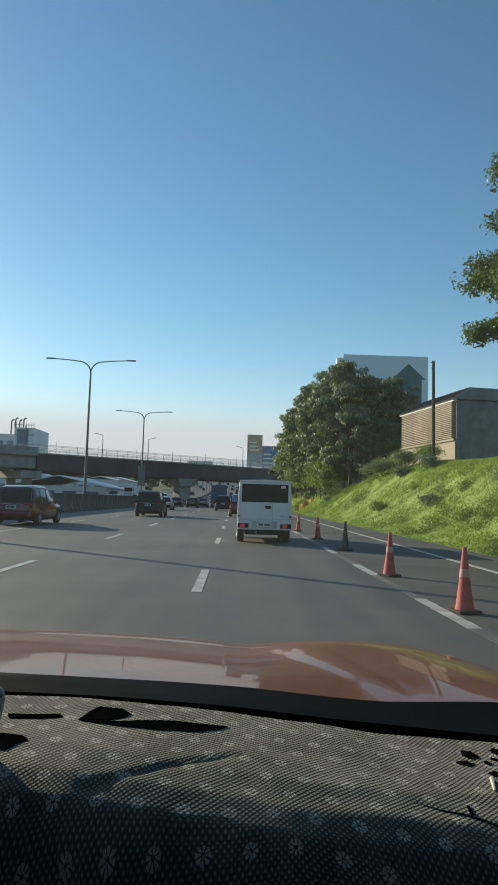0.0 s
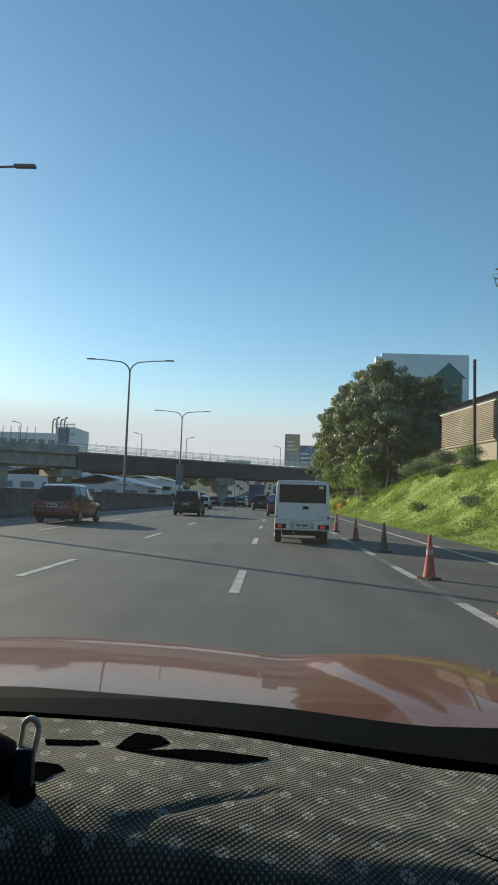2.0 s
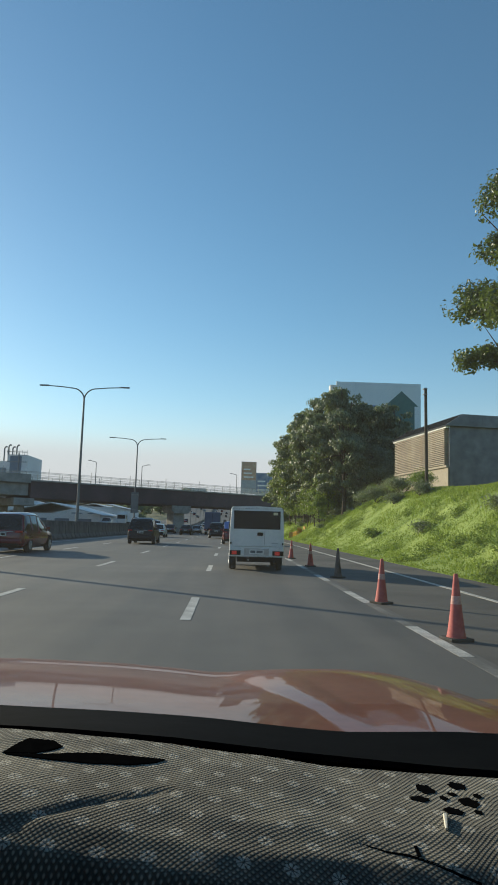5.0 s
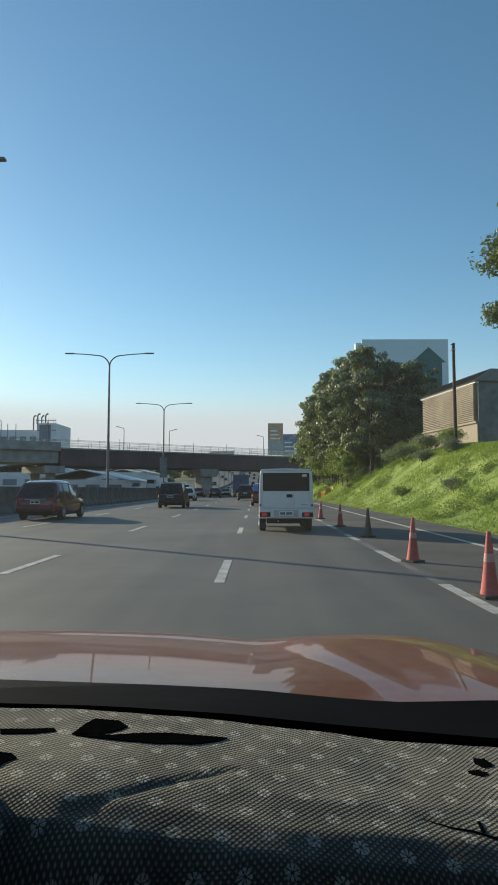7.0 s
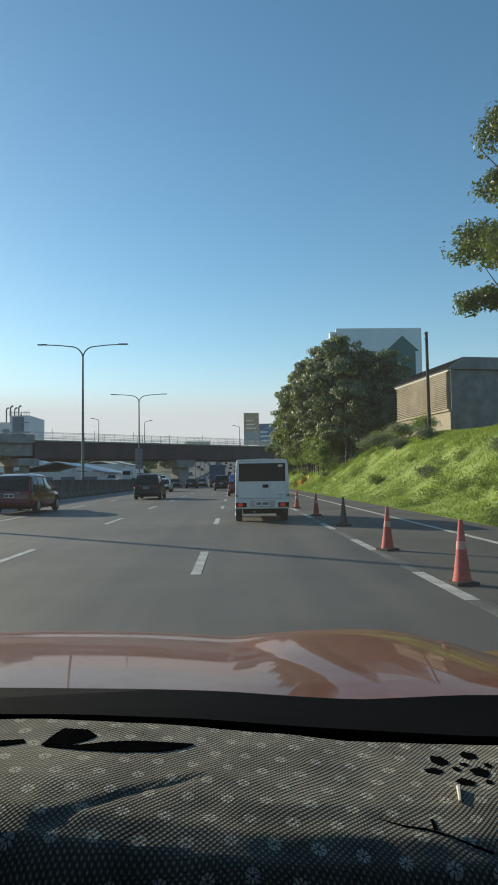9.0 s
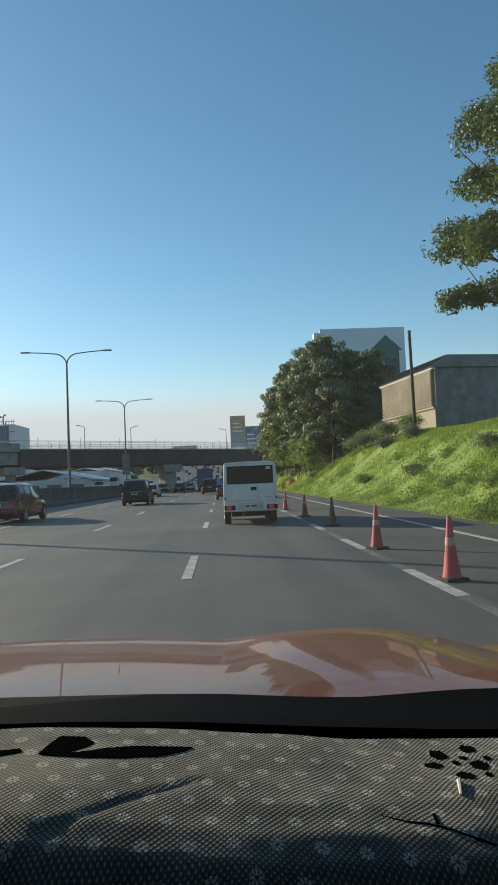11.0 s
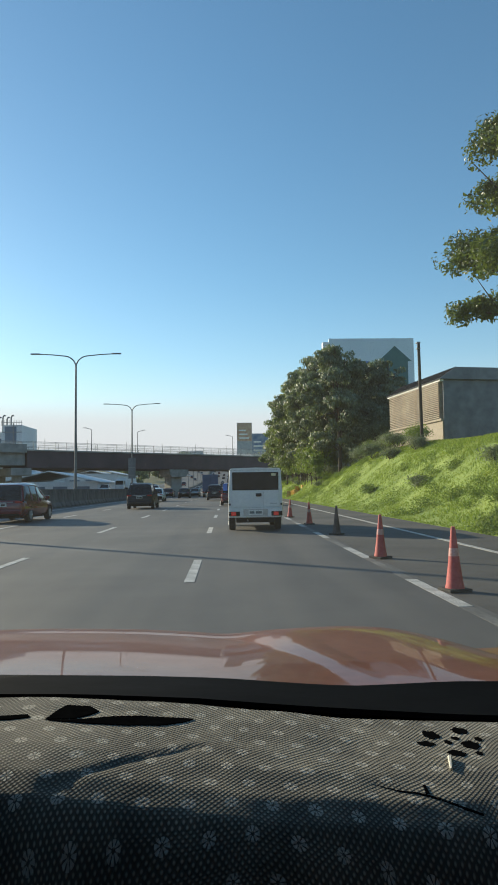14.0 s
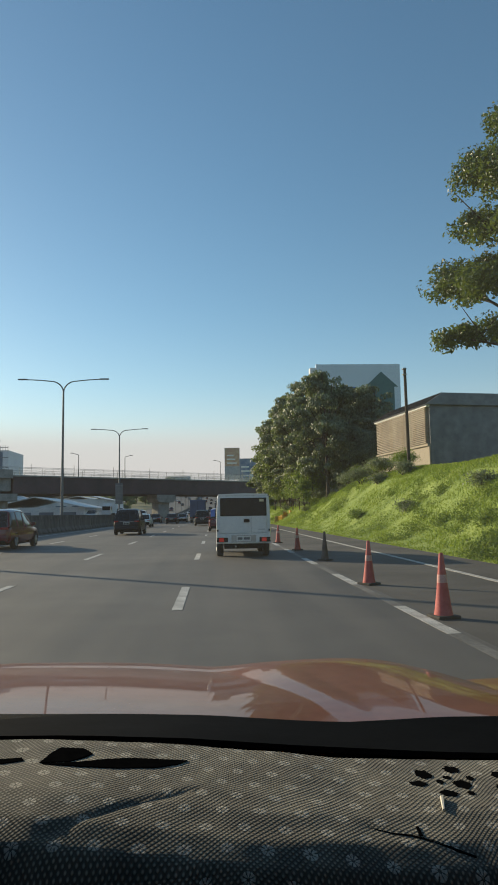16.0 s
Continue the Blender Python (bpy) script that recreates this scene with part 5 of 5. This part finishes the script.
# broken yellow concrete blocks dumped on the bank
BLOCK = ((-0.30, 0), (-0.30, 0.10), (-0.15, 0.30), (-0.10, 0.85), (0.10, 0.85), (0.15, 0.30), (0.30, 0.10), (0.30, 0))
for x, y, rx, ry, rz, half, dz in ((8.85, 35.4, 0, 0, 62, 0.22, 0.0), (9.35, 36.4, 8, 62, 40, 0.55, 0.28), (9.75, 35.9, 0, 75, -20, 0.45, 0.18), (10.1, 36.0, 0, -60, 70, 0.25, 0.2), (10.6, 36.4, 0, 85, 15, 0.22, 0.14)):
    ob = solo("barrier_block", loft(bmesh.new(), [[(p, q * half * e, z) for p, z in BLOCK] for q, e in ((-1, 0.96), (-0.9, 1), (0.85, 1), (1, 0.9))]), M["yellow"], "broken yellow concrete barrier block on the grass", "barrier block", group="dumped blocks")
    ob.matrix_basis = pose(*at_ground(x, y, dz - 0.05), rx, ry, rz)

# ---- the car that carries the camera ----
own = thing("car", "bronze car seen from its cabin, with cloth-covered dashboard", "car")
own.matrix_basis = CAR
CX = 0.10


def soft(x, xs, ys):
    return sum(lerp(x + d, xs, ys) for d in (-0.045, -0.03, -0.015, 0.0, 0.015, 0.03, 0.045)) / 7


def bonnet_z(x, y):
    rear = soft(x, (-0.95, -0.43, -0.28, -0.13, 0.01, 0.16, 0.25, 0.34, 0.43, 0.8, 1.15), (1.0, 1.009, 1.002, 0.995, 0.986, 0.970, 0.962, 0.962, 0.963, 0.955, 0.93))
    crest = soft(x, (-0.95, -0.7, -0.54, -0.38, -0.22, -0.06, 0.035, 0.126, 0.25, 0.39, 0.49, 0.57, 0.7, 0.84, 1.15),
                 (0.930, 0.936, 0.935, 0.929, 0.921, 0.907, 0.896, 0.904, 0.908, 0.909, 0.903, 0.892, 0.857, 0.812, 0.725))
    f = (y - 1.2) / 0.72
    if f <= 1:
        # a valley runs in from the crest; right of it the skin climbs a short flank to a broad hump
        g = max(0.0, f)
        xl = lerp(g, (0, 0.26, 0.54, 0.8, 1), (0.255, 0.215, 0.135, 0.075, 0.03))
        w = 0.07 + 0.11 * g
        u = min(1.0, max(0.0, (x - xl) / w))
        v = max(0.0, (x - xl - w) / 0.5)
        z = rear + (crest - rear) * f + math.sin(math.pi * g) * (0.011 - 0.016 * u)
        z += 0.054 * (1 - g) ** 0.36 * g * math.sin(u * math.pi / 2) * max(0.0, 1 - v * v)
    else:
        z = crest - 0.55 * (y - 1.92) ** 2 - 0.03 * (y - 1.92)
    edge = max(0.0, abs(x - CX) - 0.90)
    return z - edge * edge * 4.0


def patch(xs, ys, height, thick, uv=False):
    bm = bmesh.new()
    lay = bm.loops.layers.uv.new("UVMap") if uv else None
    top = [[bm.verts.new((x, y, height(x, y))) for x in xs] for y in ys]
    low = [[bm.verts.new((x, y, height(x, y) - thick)) for x in xs] for y in ys]
    ny, nx = len(ys), len(xs)
    for j in range(ny - 1):
        for i in range(nx - 1):
            f = bm.faces.new((top[j][i], top[j][i + 1], top[j + 1][i + 1], top[j + 1][i]))
            if uv:
                for lp in f.loops:
                    lp[lay].uv = (lp.vert.co.x, dash_arc(lp.vert.co.y))
            bm.faces.new((low[j][i], low[j + 1][i], low[j + 1][i + 1], low[j][i + 1]))
    for j in range(ny - 1):
        bm.faces.new((top[j][0], top[j + 1][0], low[j + 1][0], low[j][0]))
        bm.faces.new((top[j][-1], low[j][-1], low[j + 1][-1], top[j + 1][-1]))
    for i in range(nx - 1):
        bm.faces.new((top[0][i], low[0][i], low[0][i + 1], top[0][i + 1]))
        bm.faces.new((top[-1][i], top[-1][i + 1], low[-1][i + 1], low[-1][i]))
    return bm


# profile across the dashboard: distance ahead, and drop below its top
DASH_Y = (0.2, 0.45, 0.53, 0.57, 0.592, 0.607, 0.625, 0.66, 0.71, 0.86, 0.895, 0.907, 0.918)
DASH_DROP = (1.1, 0.62, 0.33, 0.165, 0.085, 0.046, 0.021, 0.009, 0.002, 0.0, 0.0, 0.012, 0.05)
DASH_ARC = [0.0]
for i in range(1, len(DASH_Y)):
    DASH_ARC.append(DASH_ARC[-1] + math.hypot(DASH_Y[i] - DASH_Y[i - 1], DASH_DROP[i] - DASH_DROP[i - 1]))


def dash_arc(y):
    """Length along the curved dashboard top, from its front edge."""
    return lerp(y, DASH_Y, DASH_ARC)


def span(a, b, n):
    return [a + (b - a) * i / (n - 1) for i in range(n)]


part("bonnet", patch(span(-0.93, 1.13, 206), span(1.2, 2.45, 84), bonnet_z, 0.012), M["bronze"], own, "glossy bronze bonnet with a raised centre", True)


def band_z(x, y):
    top = lerp(x, (-0.95, -0.43, -0.28, -0.13, 0.01, 0.16, 0.25, 0.34, 0.43, 1.15), (1.01, 1.013, 1.006, 0.999, 0.990, 0.974, 0.966, 0.966, 0.967, 0.94))
    low = lerp(x, (-0.95, -0.33, -0.18, -0.02, 0.13, 0.34, 0.6, 1.15), (1.055, 1.053, 1.047, 1.035, 1.018, 0.998, 0.98, 0.95))
    return low + (top - low) * (y - 0.94) / 0.26


part("windscreen_band", patch(span(-0.90, 1.10, 44), span(0.94, 1.2, 8), band_z, 0.008), M["band"], own, "black band along the foot of the windscreen", True)
part("seal", patch(span(-0.90, 1.10, 44), span(0.90, 0.945, 4), lambda x, y: band_z(x, 0.94) - 0.014 - 0.1 * (0.94 - y), 0.05), M["felt_shade"], own, "deep black gap below the windscreen", True)


def dash_z(x, y):
    top = lerp(x, (-0.9, -0.31, -0.17, -0.02, 0.12, 0.18, 0.28, 0.33, 0.6, 1.1), (1.066, 1.061, 1.056, 1.04, 1.023, 1.013, 1.006, 1.002, 0.99, 0.97))
    yy = y - (0.10 * (0.05 - max(-0.3, x)) if x < 0.05 else 0.11 * min(0.3, x - 0.05)) * (y < 0.75)
    drop = lerp(yy, DASH_Y, DASH_DROP)
    n = noise.noise(Vector((x * 7, y * 9, 0.3))) * 0.0022 + noise.noise(Vector((x * 26, y * 34, 2.3))) * 0.0010
    a = y - (0.748 + 0.62 * (x + 0.017))
    fold = -0.0022 * math.exp(-(a / 0.006) ** 2) * (-0.16 < x < 0.0) + 0.0006 * math.exp(-((a - 0.011) / 0.008) ** 2) * (-0.16 < x < 0.0)
    b = y - (0.704 - 0.40 * (x - 0.183))
    fold += -0.0014 * math.exp(-(b / 0.007) ** 2) * (0.175 < x < 0.30)
    dip = 0.003 * math.exp(-((x + 0.168) / 0.022) ** 2 - ((y - 0.842) / 0.02) ** 2)
    return top - drop + n + fold - dip


dash = part("dashboard_cover", patch(span(-0.88, 1.08, 230), span(0.22, 0.918, 120), dash_z, 0.006, True), M["cloth"], own, "dark woven dashboard cover with pale flowers", True)


def slot(points, material=M["felt_shade"], lift=0.0012, name="slot_shade", label="black patch, painted shade at a torn vent slot"):
    """Flat black patch, edges turned down: painted shade of slots and creases."""
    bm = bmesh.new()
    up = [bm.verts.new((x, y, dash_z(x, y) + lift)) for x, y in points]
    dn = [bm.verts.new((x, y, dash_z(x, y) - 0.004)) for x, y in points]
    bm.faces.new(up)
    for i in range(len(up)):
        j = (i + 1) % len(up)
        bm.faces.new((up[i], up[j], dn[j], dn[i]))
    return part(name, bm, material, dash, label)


# the frayed crease's shade, painted as thin black strips along the fold
slot([(0.183, 0.7055), (0.205, 0.6975), (0.226, 0.6935), (0.248, 0.684), (0.268, 0.675), (0.285, 0.668), (0.2845, 0.666), (0.266, 0.673), (0.247, 0.682), (0.225, 0.6915), (0.2045, 0.696)], M["felt_shade"], 0.0008, "crease_shade", "frayed crease with its shade painted as a black strip")
slot([(0.2345, 0.709), (0.2375, 0.7095), (0.237, 0.692), (0.233, 0.692)], M["felt_shade"], 0.0008, "crease_shade", "frayed crease with its shade painted as a black strip")
# torn slots over the vents; black patches stand in for their unlit insides
slot([(-0.193, 0.809), (-0.150, 0.814), (-0.119, 0.827), (-0.087, 0.833), (-0.053, 0.835), (-0.018, 0.835), (-0.029, 0.822), (-0.058, 0.808), (-0.096, 0.801), (-0.134, 0.801), (-0.173, 0.802)], M["felt_shade"])
# the soft shadow beside that slot, painted as a flat black patch
slot([(-0.197, 0.812), (-0.190, 0.848), (-0.182, 0.864), (-0.152, 0.862), (-0.138, 0.846), (-0.150, 0.828), (-0.162, 0.814)], M["felt_shade"])
slot([(-0.284, 0.822), (-0.252, 0.826), (-0.223, 0.830), (-0.218, 0.821), (-0.241, 0.811), (-0.278, 0.807)], M["felt_shade"])
slot([(-0.292, 0.754), (-0.265, 0.756), (-0.245, 0.752), (-0.236, 0.742), (-0.246, 0.733), (-0.252, 0.719), (-0.274, 0.722)], M["felt_shade"])
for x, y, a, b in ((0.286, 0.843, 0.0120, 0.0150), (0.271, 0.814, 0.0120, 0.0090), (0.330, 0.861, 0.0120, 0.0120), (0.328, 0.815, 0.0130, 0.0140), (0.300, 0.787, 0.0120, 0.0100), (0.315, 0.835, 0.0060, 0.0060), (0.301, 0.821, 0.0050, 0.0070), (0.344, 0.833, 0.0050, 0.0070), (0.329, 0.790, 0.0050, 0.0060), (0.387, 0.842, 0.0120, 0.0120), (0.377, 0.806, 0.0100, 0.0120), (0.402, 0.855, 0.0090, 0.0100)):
    slot([(x + a * (0.86 + 0.16 * math.sin(i * 2.7 + x * 90)) * math.cos(t), y + b * (0.84 + 0.18 * math.sin(i * 1.9 + y * 70)) * math.sin(t)) for i, t in [(i, 2 * math.pi * i / 18) for i in range(18)]], M["felt_shade"], 0.0008)
TA, TB = (0.286, 0.771), (0.277, 0.740)
part("loose_thread", tube(bmesh.new(), (*TA, dash_z(*TA) + 0.002), (*TB, dash_z(*TB) + 0.002), 0.0026, 0.0014, 6), M["cream"], dash, "pale loose thread")
# cabin shell and outside of the car
bm = bmesh.new()
rings = []
for y, w, z0, z1 in ((2.46, 0.85, 0.38, 0.62), (2.40, 0.88, 0.28, 0.72), (2.1, 0.95, 0.24, 0.80), (1.2, 0.97, 0.22, 0.86), (0.3, 0.97, 0.22, 0.88), (-1.6, 0.97, 0.22, 0.92), (-2.0, 0.93, 0.3, 0.96), (-2.1, 0.86, 0.4, 0.9)):
    w += 0.06
    rings.append([(CX - w * 0.9, y, z0), (CX - w, y, z0 + 0.15), (CX - w, y, z1 - 0.08), (CX - w * 0.95, y, z1), (CX + w * 0.95, y, z1), (CX + w, y, z1 - 0.08), (CX + w, y, z0 + 0.15), (CX + w * 0.9, y, z0)])
part("body", loft(bm, rings), M["bronze"], own, smooth=True)
part("roof", patch(span(CX - 0.74, CX + 0.74, 12), span(-1.75, 0.16, 14), lambda x, y: 1.66 - 0.10 * ((x - CX) / 0.74) ** 4 - 0.04 * max(0, y) , 0.05), M["bronze"], own, smooth=True)
part("headliner", patch(span(CX - 0.72, CX + 0.72, 6), span(-1.7, 0.12, 6), lambda x, y: 1.575 - 0.08 * ((x - CX) / 0.74) ** 4, 0.01), M["headliner"], own)
for s in (-1, 1):
    part("front_pillar", tube(bmesh.new(), (CX + s * 0.98, 1.12, 0.93), (CX + s * 0.72, 0.14, 1.60), 0.045, 0.04, 8), M["bronze"], own)
    part("middle_pillar", tube(bmesh.new(), (CX + s * 0.93, -0.45, 0.88), (CX + s * 0.74, -0.4, 1.60), 0.05, 0.045, 8), M["bronze"], own)
    part("rear_pillar", tube(bmesh.new(), (CX + s * 0.90, -1.95, 0.9), (CX + s * 0.74, -1.7, 1.60), 0.09, 0.07, 8), M["bronze"], own)
    part("door_mirror", bx((CX + s * 1.12 - 0.1, 0.62, 0.95), (CX + s * 1.12 + 0.1, 0.78, 1.1), 0.03), M["bronze"], own)
    part("headlamp", bx((CX + s * 0.72 - 0.2, 2.25, 0.44), (CX + s * 0.72 + 0.2, 2.455, 0.55), 0.03), M["silver_paint"], own)
    for y in (1.75, -1.25):
        wheel(own, CX + s * 0.88, y, 0.33, 0.22, s)
# unseen dark cover, added to stop light bouncing off the bronze body inside
part("bounce_cover", patch(span(CX - 0.95, CX + 0.95, 5), span(-1.95, 0.44, 5), lambda x, y: 0.935, 0.01), M["felt_shade"], own, "unseen dark cover against bounced light in the cabin")
bm = patch(span(CX - 0.9, CX + 0.9, 8), span(0.15, 0.93, 10), lambda x, y: lerp(y, (0.15, 0.93), (1.60, 1.084)) - 0.02 * ((x - CX) / 0.9) ** 2, 0.004)
pane = part("windscreen", bm, M["windscreen"], own, "dusty clear windscreen glass", True)
pane.visible_shadow = False
# unseen opaque side panes, added to keep skylight off the dashboard
for s in (-1, 1):
    g0, g1 = CX + s * 0.985, CX + s * 0.76
    bm = loft(bmesh.new(), [[(g0, 0.98, 0.92), (g0, -1.9, 0.92), (g0 + 0.01, -1.9, 0.92), (g0 + 0.01, 0.98, 0.92)], [(g1, 0.14, 1.58), (g1, -1.72, 1.58), (g1 + 0.01, -1.72, 1.58), (g1 + 0.01, 0.14, 1.58)]])
    part("side_window", bm, M["glass_dark"], own, "opaque dark side pane, added to cut cabin light")
part("tailgate", bx((CX - 0.85, -2.08, 0.85), (CX + 0.85, -1.95, 1.0), 0.03), M["bronze"], own)
part("rear_window", loft(bmesh.new(), [[(CX - 0.8, -2.0, 0.98), (CX + 0.8, -2.0, 0.98), (CX + 0.8, -1.97, 0.98), (CX - 0.8, -1.97, 0.98)], [(CX - 0.62, -1.75, 1.6), (CX + 0.62, -1.75, 1.6), (CX + 0.62, -1.72, 1.6), (CX - 0.62, -1.72, 1.6)]]), M["glass_dark"], own)

HX, HY = -0.262, 0.69
holder = thing("phone_holder", "dark phone holder with a cream clip on the dashboard", "phone holder")
holder.matrix_basis = CAR @ pose(HX, HY, dash_z(HX, HY))
part("foot", tube(bmesh.new(), (0, 0, -0.006), (0, 0, 0.012), 0.013, 0.012, 18), M["plastic"], holder)
part("stem", bx((-0.008, -0.006, 0.008), (0.010, 0.006, 0.048), 0.003), M["holder"], holder, "dark teal stem")
part("body", loft(bmesh.new(), [[(-0.045 + r * math.cos(a), 0.012 + r * 0.8 * math.sin(a), z) for a in [2 * math.pi * i / 16 for i in range(16)]] for z, r in ((-0.004, 0.026), (0.01, 0.034), (0.03, 0.036), (0.046, 0.030), (0.054, 0.016))]), M["plastic"], holder, "round black body", True)
CLIP = [(-0.006, 0.004, 0.044), (-0.0045, 0.005, 0.056)] + [(0.0035 - 0.0078 * math.cos(a), 0.006, 0.064 + 0.010 * math.sin(a)) for a in [math.pi * i / 9 for i in range(10)]] + [(0.0105, 0.003, 0.054), (0.009, 0.002, 0.044)]
part("clip", sweep(bmesh.new(), CLIP, 0.0032), M["cream"], holder, "cream plastic clip", True)
